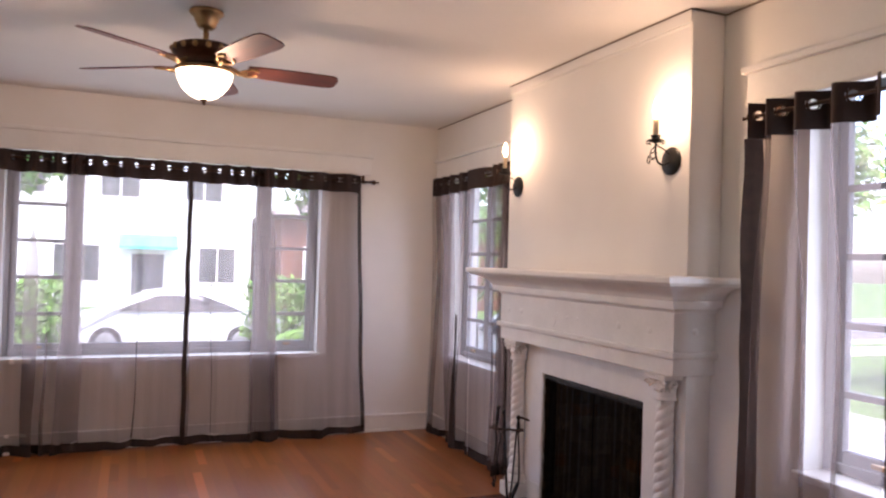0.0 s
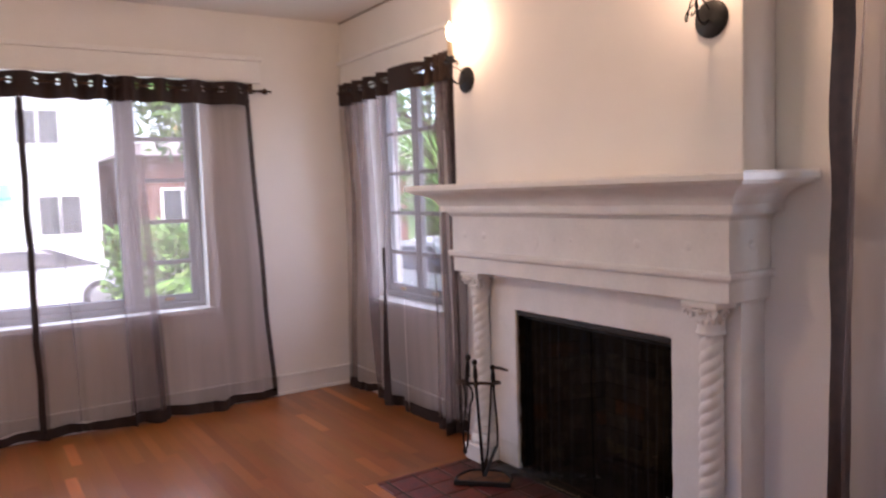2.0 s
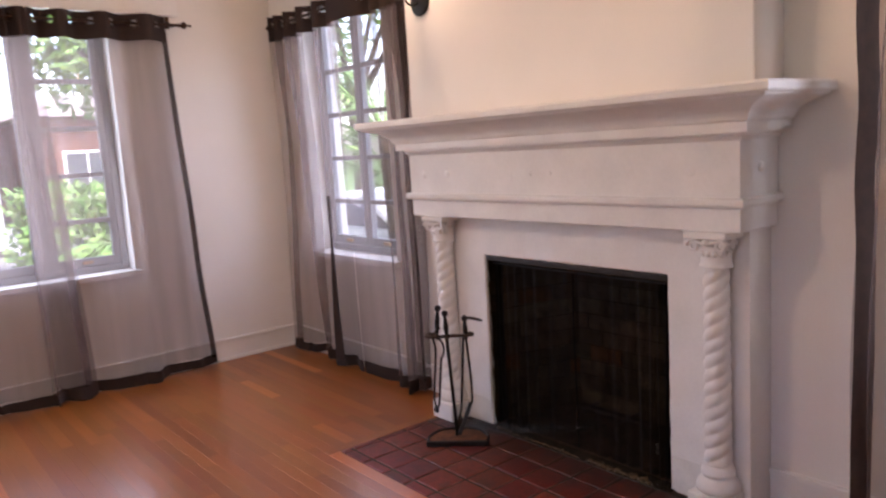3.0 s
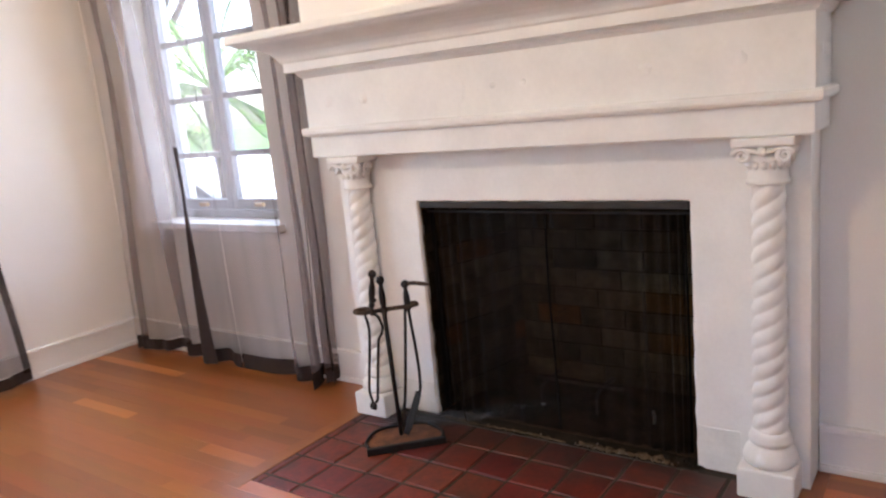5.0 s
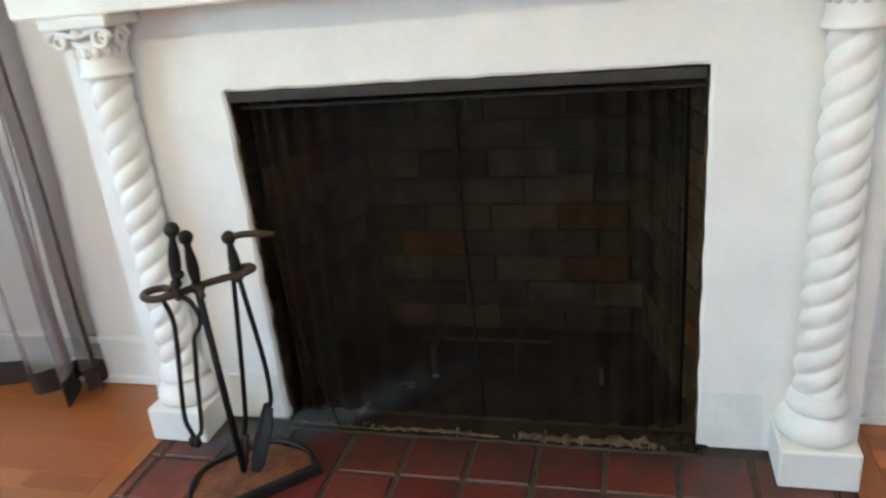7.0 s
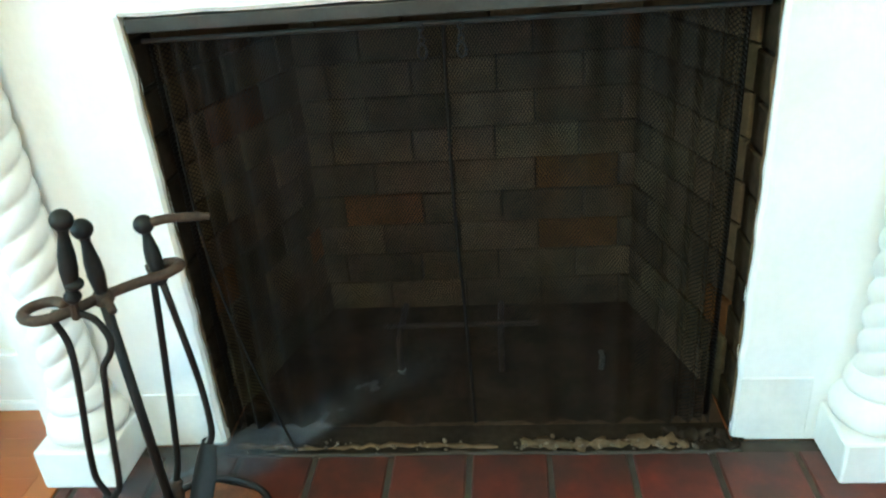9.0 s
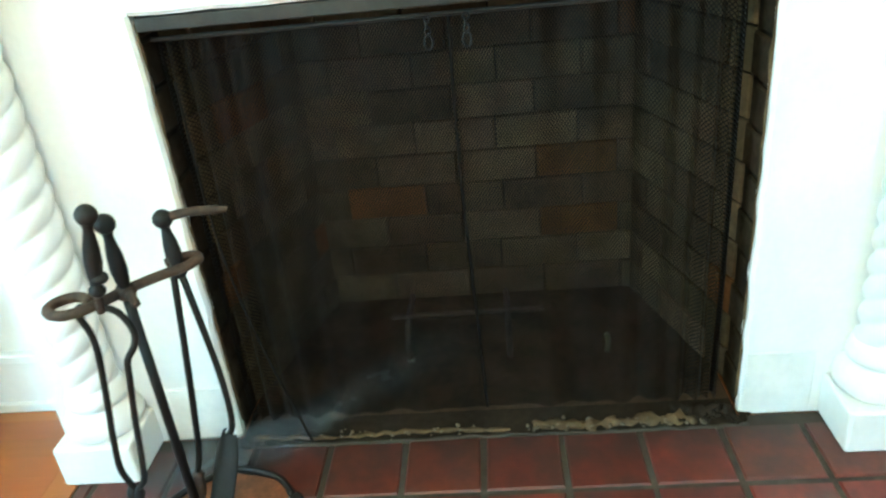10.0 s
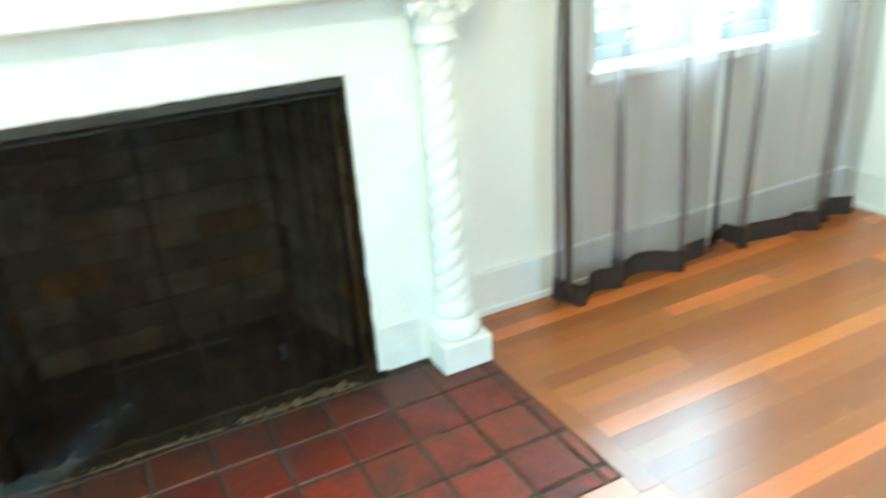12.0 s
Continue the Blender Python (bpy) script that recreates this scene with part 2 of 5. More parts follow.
BRONZE = material("oiled_bronze", (0.075, 0.038, 0.022), 0.38, metal=0.75, vary=0.3, scale=30, fine=140, bump=0.1)
BRASS = material("antique_brass", (0.42, 0.27, 0.13), 0.38, metal=0.8, vary=0.2, scale=25, fine=120, bump=0.1)
NICKEL = material("grommet_nickel", (0.5, 0.48, 0.45), 0.3, metal=0.9, vary=0.1, scale=30, bump=0)
BLADE = material("mahogany_blade", (0.13, 0.028, 0.014), 0.62, vary=0.3, scale=4, fine=50, bump=0.05, stretch=(1, 8, 8))
SHEER = sheer_material("taupe_sheer", (0.30, 0.232, 0.215), 0.58)
SEAM = sheer_material("brown_seam", (0.060, 0.034, 0.026), 0.17)
BAND = material("dark_brown_band", (0.032, 0.017, 0.013), 0.85, vary=0.2, scale=30, fine=400, bump=0.2, dist=0.0005)
SEAMCLOTH = material("brown_seam_cloth", (0.085, 0.053, 0.041), 0.85, vary=0.2, scale=30, fine=400, bump=0.2, dist=0.0005)
CANDLE = material("ivory_candle_sleeve", (0.85, 0.70, 0.48), 0.5, vary=0.1, scale=20, bump=0.1)
BULB = glow_material("flame_bulb", (1.0, 0.62, 0.30), BULB_GLOW)
BOWL = glow_material("lit_frosted_bowl", (1.0, 0.74, 0.46), BOWL_GLOW)
GLASS = glass_material("window_glass")


def light_patch_material(name, colour, length, half):
    """Painted patch of light that thins out unevenly from its middle along x."""
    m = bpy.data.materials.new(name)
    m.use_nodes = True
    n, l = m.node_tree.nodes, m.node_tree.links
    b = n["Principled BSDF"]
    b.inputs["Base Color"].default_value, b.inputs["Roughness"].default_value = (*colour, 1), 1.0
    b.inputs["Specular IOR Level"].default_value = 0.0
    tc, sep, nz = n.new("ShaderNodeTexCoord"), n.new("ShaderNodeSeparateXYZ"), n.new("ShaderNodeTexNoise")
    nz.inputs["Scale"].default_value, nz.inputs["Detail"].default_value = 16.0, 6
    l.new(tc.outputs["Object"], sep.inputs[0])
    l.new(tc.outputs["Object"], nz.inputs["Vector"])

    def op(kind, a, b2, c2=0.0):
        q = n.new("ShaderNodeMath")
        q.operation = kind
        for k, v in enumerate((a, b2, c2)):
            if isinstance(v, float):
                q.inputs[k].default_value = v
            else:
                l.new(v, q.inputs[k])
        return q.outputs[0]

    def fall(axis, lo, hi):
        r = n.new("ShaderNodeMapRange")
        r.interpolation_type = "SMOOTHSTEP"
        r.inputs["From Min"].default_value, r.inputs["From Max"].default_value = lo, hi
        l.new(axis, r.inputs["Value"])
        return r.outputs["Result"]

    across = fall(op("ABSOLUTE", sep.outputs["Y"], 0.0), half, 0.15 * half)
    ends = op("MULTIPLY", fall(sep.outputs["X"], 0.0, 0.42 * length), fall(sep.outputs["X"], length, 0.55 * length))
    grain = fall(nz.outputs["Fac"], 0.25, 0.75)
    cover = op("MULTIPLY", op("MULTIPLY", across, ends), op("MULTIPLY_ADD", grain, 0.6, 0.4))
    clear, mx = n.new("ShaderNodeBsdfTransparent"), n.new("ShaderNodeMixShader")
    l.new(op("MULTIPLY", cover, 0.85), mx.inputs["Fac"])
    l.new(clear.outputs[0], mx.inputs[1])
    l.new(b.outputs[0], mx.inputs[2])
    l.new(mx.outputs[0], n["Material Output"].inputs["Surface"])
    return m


# streak of daylight in the firebox, put into pale colour
LIGHT_STREAK = light_patch_material("painted_light_streak", (0.18, 0.18, 0.185), 0.64, 0.075)
# blue-grey daylight sheen on the left tiles, painted as thin cover
TILE_SHEEN = light_patch_material("painted_grey_sheen", (0.11, 0.115, 0.125), 0.46, 0.12)
RAWEDGE = material("raw_mortar", (0.13, 0.10, 0.066), 0.95, vary=0.5, scale=30, fine=120, bump=0.5)
WIRE = mesh_screen_material()
GRASS = material("lawn", (0.07, 0.15, 0.025), 0.9, vary=0.4, scale=1.5, fine=30, bump=0.5, dist=0.02)
ASPHALT = material("asphalt", (0.10, 0.10, 0.10), 0.9, vary=0.2, scale=0.7, fine=20, bump=0.3)
CONCRETE = material("concrete", (0.42, 0.40, 0.37), 0.9, vary=0.12, scale=1.2, fine=15, bump=0.2)
LEAF = material("green_leaf", (0.12, 0.26, 0.04), 0.55, vary=0.4, scale=3, fine=20, bump=0, spread=0.4, island=True)
BARK = material("bark", (0.10, 0.075, 0.055), 0.95, vary=0.35, scale=6, fine=30, bump=0.6, dist=0.02)
STUCCO = material("white_stucco", (0.74, 0.76, 0.73), 0.9, vary=0.05, scale=0.8, fine=12, bump=0.2)
ROOF = material("grey_roof", (0.25, 0.22, 0.20), 0.9, vary=0.2, scale=2, fine=20, bump=0.3)
REDBRICK = material("red_brown_facade", (0.16, 0.075, 0.05), 0.9, vary=0.25, scale=1.5, fine=12, bump=0.2)
DARKPANE = material("dark_window_pane", (0.07, 0.08, 0.085), 0.12, vary=0.2, scale=1, bump=0)
AWNING = material("turquoise_awning", (0.06, 0.42, 0.48), 0.7, vary=0.08, scale=2, bump=0.05)
CARPAINT = material("white_car_paint", (0.66, 0.68, 0.69), 0.3, vary=0.03, scale=1, bump=0, coat=0.6)
RUBBER = material("tyre_rubber", (0.02, 0.02, 0.02), 0.8, vary=0.2, scale=10, bump=0.1)
RIM = material("alloy_rim", (0.45, 0.45, 0.46), 0.35, metal=0.8, bump=0)


# ---- building helpers ----
def thing(name, label="", category="", place=(0, 0, 0), group="", kind="", turn=0.0):
    ob = new(name)
    ob.empty_display_size = 0.1
    ob.matrix_world = pose(*place, 0, 0, turn)
    return tagged(ob, label, category, group, kind)


def finish(name, bm, mat, smooth=False):
    me = bpy.data.meshes.new(name)
    bmesh.ops.recalc_face_normals(bm, faces=bm.faces)
    bm.to_mesh(me)
    bm.free()
    me.materials.append(mat)
    if smooth:
        me.shade_smooth()
    return me


def part(name, bm, mat, parent, label="", smooth=False):
    ob = new(name, finish(name, bm, mat, smooth))
    ob.parent = parent
    if label:
        ob["label"] = label
    return ob


def solo(name, bm, mat, label, category, kind="", group="", smooth=False):
    return tagged(new(name, finish(name, bm, mat, smooth)), label, category, group, kind)


def box(bm, x0, x1, y0, y1, z0, z1, bevel=0.0):
    v = [bm.verts.new((x, y, z)) for x in (x0, x1) for y in (y0, y1) for z in (z0, z1)]
    f = [(0, 1, 3, 2), (4, 6, 7, 5), (0, 4, 5, 1), (2, 3, 7, 6), (0, 2, 6, 4), (1, 5, 7, 3)]
    faces = [bm.faces.new([v[i] for i in q]) for q in f]
    if bevel:
        edges = {e for q in faces for e in q.edges}
        bmesh.ops.bevel(bm, geom=list(edges), offset=bevel, segments=2, profile=0.5, affect="EDGES")
    return bm


def boxes(*args, bevel=0.0):
    bm = bmesh.new()
    for a in args:
        box(bm, *a, bevel=bevel)
    return bm


def lathe(bm, profile, cx=0, cy=0, seg=24, wobble=None):
    """Turned shape about a vertical axis from (radius, z) pairs."""
    rings = []
    for r, z in profile:
        ring = []
        for k in range(seg):
            a = 2 * math.pi * k / seg
            rr = wobble(a, z, r) if wobble else r
            ring.append(bm.verts.new((cx + rr * math.cos(a), cy + rr * math.sin(a), z)))
        rings.append(ring)
    for a, b in zip(rings, rings[1:]):
        for k in range(seg):
            bm.faces.new((a[k], a[(k + 1) % seg], b[(k + 1) % seg], b[k]))
    bm.faces.new(rings[0][::-1])
    bm.faces.new(rings[-1])
    return bm


def tube(bm, pts, radius, seg=10, closed=False):
    """A round bar along a line of points; radius may be one number or one a point."""
    pts = [Vector(p) for p in pts]
    radii = radius if isinstance(radius, (list, tuple)) else [radius] * len(pts)
    rings, side = [], None
    for i, p in enumerate(pts):
        a = pts[i - 1] if i or closed else p
        b = pts[(i + 1) % len(pts)] if i + 1 < len(pts) or closed else p
        d = (b - a).normalized()
        if side is None:
            side = d.orthogonal().normalized()
        side = (side - d * side.dot(d)).normalized()
        up = d.cross(side)
        rings.append([bm.verts.new(p + radii[i] * (math.cos(2 * math.pi * k / seg) * side + math.sin(2 * math.pi * k / seg) * up)) for k in range(seg)])
    pairs = list(zip(rings, rings[1:])) + ([(rings[-1], rings[0])] if closed else [])
    for a, b in pairs:
        for k in range(seg):
            bm.faces.new((a[k], a[(k + 1) % seg], b[(k + 1) % seg], b[k]))
    if not closed:
        bm.faces.new(rings[0][::-1])
        bm.faces.new(rings[-1])
    return bm


def smooth_line(pts, steps=6):
    """Catmull-Rom line through the points."""
    p = [Vector(v) for v in pts]
    p = [2 * p[0] - p[1]] + p + [2 * p[-1] - p[-2]]
    out = []
    for i in range(1, len(p) - 2):
        for s in range(steps):
            t = s / steps
            out.append(0.5 * (2 * p[i] + (p[i + 1] - p[i - 1]) * t + (2 * p[i - 1] - 5 * p[i] + 4 * p[i + 1] - p[i + 2]) * t * t + (3 * p[i] - p[i - 1] - 3 * p[i + 1] + p[i + 2]) * t ** 3))
    return out + [p[-2]]


def ball(bm, place, r, sz=1.0, seg=14):
    m = Matrix.Translation(place) @ Matrix.Diagonal((r, r, r * sz, 1))
    bmesh.ops.create_uvsphere(bm, u_segments=seg, v_segments=seg // 2 + 1, radius=1, matrix=m)
    return bm


def pierced(bm, axis, c0, c1, u0, u1, z0, z1, holes):
    """A wall slab with rectangular holes (u0, u1, z0, z1) cut through."""
    us = sorted({u0, u1, *(h[0] for h in holes), *(h[1] for h in holes)})
    zs = sorted({z0, z1, *(h[2] for h in holes), *(h[3] for h in holes)})
    solid = lambda i, k: 0 <= i < len(us) - 1 and 0 <= k < len(zs) - 1 and not any(h[0] <= us[i] < h[1] and h[2] <= zs[k] < h[3] for h in holes)
    def quad(pts):
        vs = [bm.verts.new((c, u, z) if axis == "x" else (u, c, z)) for c, u, z in pts]
        bm.faces.new(vs)
    for i in range(len(us) - 1):
        for k in range(len(zs) - 1):
            if not solid(i, k):
                continue
            a, b, p, q = us[i], us[i + 1], zs[k], zs[k + 1]
            for c in (c0, c1):
                quad([(c, a, p), (c, b, p), (c, b, q), (c, a, q)])
            if not solid(i - 1, k):
                quad([(c0, a, p), (c1, a, p), (c1, a, q), (c0, a, q)])
            if not solid(i + 1, k):
                quad([(c0, b, p), (c1, b, p), (c1, b, q), (c0, b, q)])
            if not solid(i, k - 1):
                quad([(c0, a, p), (c1, a, p), (c1, b, p), (c0, b, p)])
            if not solid(i, k + 1):
                quad([(c0, a, q), (c1, a, q), (c1, b, q), (c0, b, q)])
    bmesh.ops.remove_doubles(bm, verts=bm.verts, dist=1e-5)
    return bm


# ---- room shell ----
X0, XE, YN, YS, H = -4.25, 0.14, 2.63, -2.53, 2.655
XO, YO = 0.39, 2.88
YB = -5.8
SILL, HEAD = 0.66, 2.27
NE_WIN, SE_WIN, N_WIN, W_WIN = (1.36, 2.26), (-2.21, -1.31), (-3.2, -0.9), (-1.85, -0.75)
CY = 0.025

solo("wall_north", pierced(bmesh.new(), "y", YN, YO, X0, XO, -0.7, H, [(*N_WIN, SILL, HEAD)]), WALL, "white plaster wall with a wide front window", "wall", "structure")
solo("wall_east", pierced(bmesh.new(), "x", XE, XO, YB, YN, -0.7, H, [(*NE_WIN, SILL, HEAD), (*SE_WIN, SILL, HEAD), (-0.50, 0.50, -0.05, 0.86)]), WALL, "white plaster wall that carries the chimney breast", "wall", "structure")
solo("wall_south", pierced(bmesh.new(), "y", YS - 0.15, YS, X0, XE, 0, H, [(-3.7, -0.72, -0.01, 2.32)]), WALL, "white plaster wall with a wide cased opening", "wall", "structure")
# opening out of view, added to let daylight in from the west
solo("wall_west", pierced(bmesh.new(), "x", X0 - 0.2, X0, YB, YO, -0.7, H, [(*W_WIN, SILL, HEAD)]), WALL, "white plaster wall pierced for an added side window", "wall", "structure")
solo("wall_back", boxes((X0 - 0.2, XO, YB - 0.2, YB, -0.7, H)), WALL, "plain white plaster wall of the next room", "wall", "structure")
solo("ceiling", boxes((X0 - 0.2, XO, YB - 0.2, YO, H, H + 0.2)), CEIL, "white plaster ceiling", "ceiling", "structure")
# roof slab out of view, added so its eaves block direct sun
solo("roof", boxes((X0 - 0.9, XO + 0.6, YB - 0.8, YO + 0.6, H + 0.2, H + 0.32)), ROOF, "unseen flat roof slab whose added eaves keep sun off the windows", "roof", "structure")
solo("subfloor", boxes((X0 - 0.2, XO, YB - 0.2, YO, -0.3, -0.012)), SUBFLOOR, "dark wooden subfloor under the strips", "floor", "structure")


def baseboard(axis, c, sign, u0, u1):
    bm = bmesh.new()
    for d, a, b in ((0.016, 0.0, 0.125), (0.024, 0.125, 0.145), (0.026, 0.0, 0.022)):
        lo, hi = sorted((c, c + sign * d))
        box(bm, *((lo, hi, u0, u1) if axis == "x" else (u0, u1, lo, hi)), a, b, bevel=0.003)
    return solo("baseboard", bm, TRIM, "white painted wooden baseboard along the wall", "baseboard", "structure")


baseboard("y", YN, -1, X0, XE - 0.03)
baseboard("x", XE, -1, 0.90, YN)
baseboard("x", XE, -1, YS, -0.793)
baseboard("y", YS, 1, -0.72, XE - 0.03)
baseboard("y", YS, 1, X0, -3.7)
baseboard("x", X0, 1, YB, YN)

# thin dark shrinkage line where walls meet the ceiling
crack = bmesh.new()
for a in ((XE - 0.006, XE - 0.001, 0.9, YN, H - 0.008, H - 0.001), (-0.066, -0.051, -0.836, 0.893, H - 0.007, H - 0.001), (XE - 0.006, XE - 0.001, YS, -0.84, H - 0.008, H - 0.001), (-0.05, XE, -0.841, -0.836, H - 0.008, H - 0.001)):
    box(crack, *a)
JOINTLINE = material("dusty_joint", (0.22, 0.17, 0.13), 0.9, vary=0.3)
solo("trim_cove", boxes((-0.063, -0.0505, -0.8365, 0.8935, H - 0.062, H - 0.0075), (-0.057, -0.0505, -0.8362, 0.8932, H - 0.075, H - 0.0625), bevel=0.003), WALL, "slim plaster cove strip under the ceiling", "trim", "structure")
solo("trim_ceiling_line", crack, JOINTLINE, "dark hairline joint between wall and ceiling", "trim", "structure")

# chimney breast above the mantel
solo("chimney_breast", boxes((-0.05, XE - 0.002, -0.835, 0.892, 1.38, H - 0.001), bevel=0.006), WALL, "white plaster chimney breast above the mantel", "chimney breast", "structure")


# ---- windows ----
def window_unit(name, axis, c, sign, u0, u1, lights, label):
    """lights: (u0, u1, columns, rows) sashes in the opening; c is the inner face of the sash; sign points outdoors."""
    w = thing(name, label, "window", kind="structure")
    def put(nm, mat, spans, lab="", parent=w, bevel=0.004):
        bm = bmesh.new()
        for ua, ub, za, zb, d0, d1 in spans:
            lo, hi = sorted((c + sign * d0, c + sign * d1))
            box(bm, *((lo, hi, ua, ub) if axis == "x" else (ua, ub, lo, hi)), za, zb, bevel=bevel)
        return part(nm, bm, mat, parent, lab)
    f = 0.04
    put("window_frame", SASH_BACKLIT, [(u0 - 0.002, u0 + f, SILL + 0.03, HEAD + 0.002, -0.01, 0.06), (u1 - f, u1 + 0.002, SILL + 0.03, HEAD + 0.002, -0.01, 0.06), (u0 + f, u1 - f, HEAD - f, HEAD + 0.002, -0.01, 0.06), (u0 + f, u1 - f, SILL + 0.03, SILL + 0.03 + f, -0.01, 0.06)])
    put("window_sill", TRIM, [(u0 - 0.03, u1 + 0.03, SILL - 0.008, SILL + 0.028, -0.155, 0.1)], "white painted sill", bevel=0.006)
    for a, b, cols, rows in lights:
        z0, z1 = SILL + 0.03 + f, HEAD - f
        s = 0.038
        sash = put("sash", SASH_BACKLIT, [(a, a + s, z0, z1, 0.0, 0.04), (b - s, b, z0, z1, 0.0, 0.04), (a + s, b - s, z1 - s, z1, 0.0, 0.04), (a + s, b - s, z0, z0 + s * 1.3, 0.0, 0.04)])
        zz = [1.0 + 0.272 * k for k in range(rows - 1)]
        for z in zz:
            put("muntin", SASH_BACKLIT, [(a + s, b - s, z - 0.013, z + 0.013, 0.003, 0.036)], parent=sash, bevel=0)
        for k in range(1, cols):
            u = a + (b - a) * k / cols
            put("muntin", SASH_BACKLIT, [(u - 0.011, u + 0.011, z0 + s, z1 - s, 0.006, 0.033)], parent=sash, bevel=0)
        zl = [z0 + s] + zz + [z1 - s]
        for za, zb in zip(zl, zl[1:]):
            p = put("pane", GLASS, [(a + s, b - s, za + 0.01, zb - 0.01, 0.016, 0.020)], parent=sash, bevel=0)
            p.visible_shadow = False
        if rows > 1:
            put("latch", BRASS, [((a + b) / 2 - 0.03, (a + b) / 2 + 0.03, z0 + 0.015, z0 + 0.035, -0.02, 0.0)], "small casement latch", parent=sash)
    return w


n0, n1 = N_WIN
window_unit("window_1", "y", 2.75, 1, n0, n1, [(n0 + 0.04, -2.775, 1, 5), (-2.73, -1.375, 1, 1), (-1.325, n1 - 0.04, 1, 5)], "wide white window toned backlit-grey, a fixed pane between two casements")
mull = thing("window_mullion", "white posts toned backlit-grey between the window's lights", "window post", kind="structure")
for a, b in ((-2.775, -2.73), (-1.375, -1.325)):
    part("post", boxes((a + 0.0005, b - 0.0005, 2.735, 2.815, SILL + 0.03, HEAD), bevel=0.004), SASH_BACKLIT, mull)
for nm, (a, b) in (("window_2", NE_WIN), ("window_3", SE_WIN)):
    m = (a + b) / 2
    window_unit(nm, "x", 0.26, 1, a, b, [(a + 0.04, m - 0.002, 1, 5), (m + 0.002, b - 0.04, 1, 5)], "white casement window toned backlit-grey, small panes in a deep reveal")
# unseen window, added for daylight on the mantel and the right wall
window_unit("unseen_window", "x", X0 - 0.10, -1, *W_WIN, [(W_WIN[0] + 0.04, -1.302, 1, 5), (-1.298, W_WIN[1] - 0.04, 1, 5)], "white casement window in the side wall")


def valance(axis, c, sign, u0, u1):
    v = thing("valance_board", "white painted wooden board above the window", "valance", kind="structure")
    for nm, d, a, b, e in (("board", 0.035, 2.205, 2.335, 0.0), ("cap", 0.055, 2.335, 2.365, 0.02), ("lip", 0.042, 2.19, 2.205, 0.007)):
        lo, hi = sorted((c, c + sign * d))
        part(nm, boxes(((lo, hi, u0 - e, u1 + e) if axis == "x" else (u0 - e, u1 + e, lo, hi)) + (a, b), bevel=0.005), TRIM, v)


valance("y", YN, -1, -3.63, -0.485)
valance("x", XE, -1, 1.02, 2.56)
valance("x", XE, -1, -2.50, -1.01)


# ---- curtains ----
ROD_Z = 2.128


def along(axis, c, sign):
    """Maps (u, depth into the room, z) to a place."""
    return (lambda u, d, z: (c + sign * d, u, z)) if axis == "x" else (lambda u, d, z: (u, c + sign * d, z))


def rod(axis, c, sign, u0, u1):
    put = along(axis, c, sign)
    r = thing("curtain_rod", "dark bronze curtain rod with turned ball finials", "curtain rod")
    part("pole", tube(bmesh.new(), [put(u0, 0.085, ROD_Z), put(u1, 0.085, ROD_Z)], 0.0085), BRONZE, r, smooth=True)
    for u, s in ((u0, -1), (u1, 1)):
        bm = bmesh.new()
        ball(bm, put(u + s * 0.035, 0.085, ROD_Z), 0.021)
        tube(bm, [put(u, 0.085, ROD_Z), put(u + s * 0.012, 0.085, ROD_Z), put(u + s * 0.02, 0.085, ROD_Z)], [0.013, 0.008, 0.012])
        tube(bm, [put(u + s * 0.055, 0.085, ROD_Z), put(u + s * 0.064, 0.085, ROD_Z), put(u + s * 0.076, 0.085, ROD_Z), put(u + s * 0.082, 0.085, ROD_Z)], [0.008, 0.005, 0.010, 0.004])
        part("finial", bm, BRONZE, r, smooth=True)
        ub = u - s * 0.035
        bm = tube(bmesh.new(), [put(ub, 0.0, ROD_Z + 0.03), put(ub, 0.05, ROD_Z + 0.005), put(ub, 0.085, ROD_Z - 0.012)], 0.006)
        a, b = put(ub - 0.012, 0, ROD_Z), put(ub + 0.012, 0.006, ROD_Z)
        box(bm, min(a[0], b[0]), max(a[0], b[0]), min(a[1], b[1]), max(a[1], b[1]), ROD_Z - 0.01, ROD_Z + 0.06)
        part("bracket", bm, BRONZE, r)
    return r


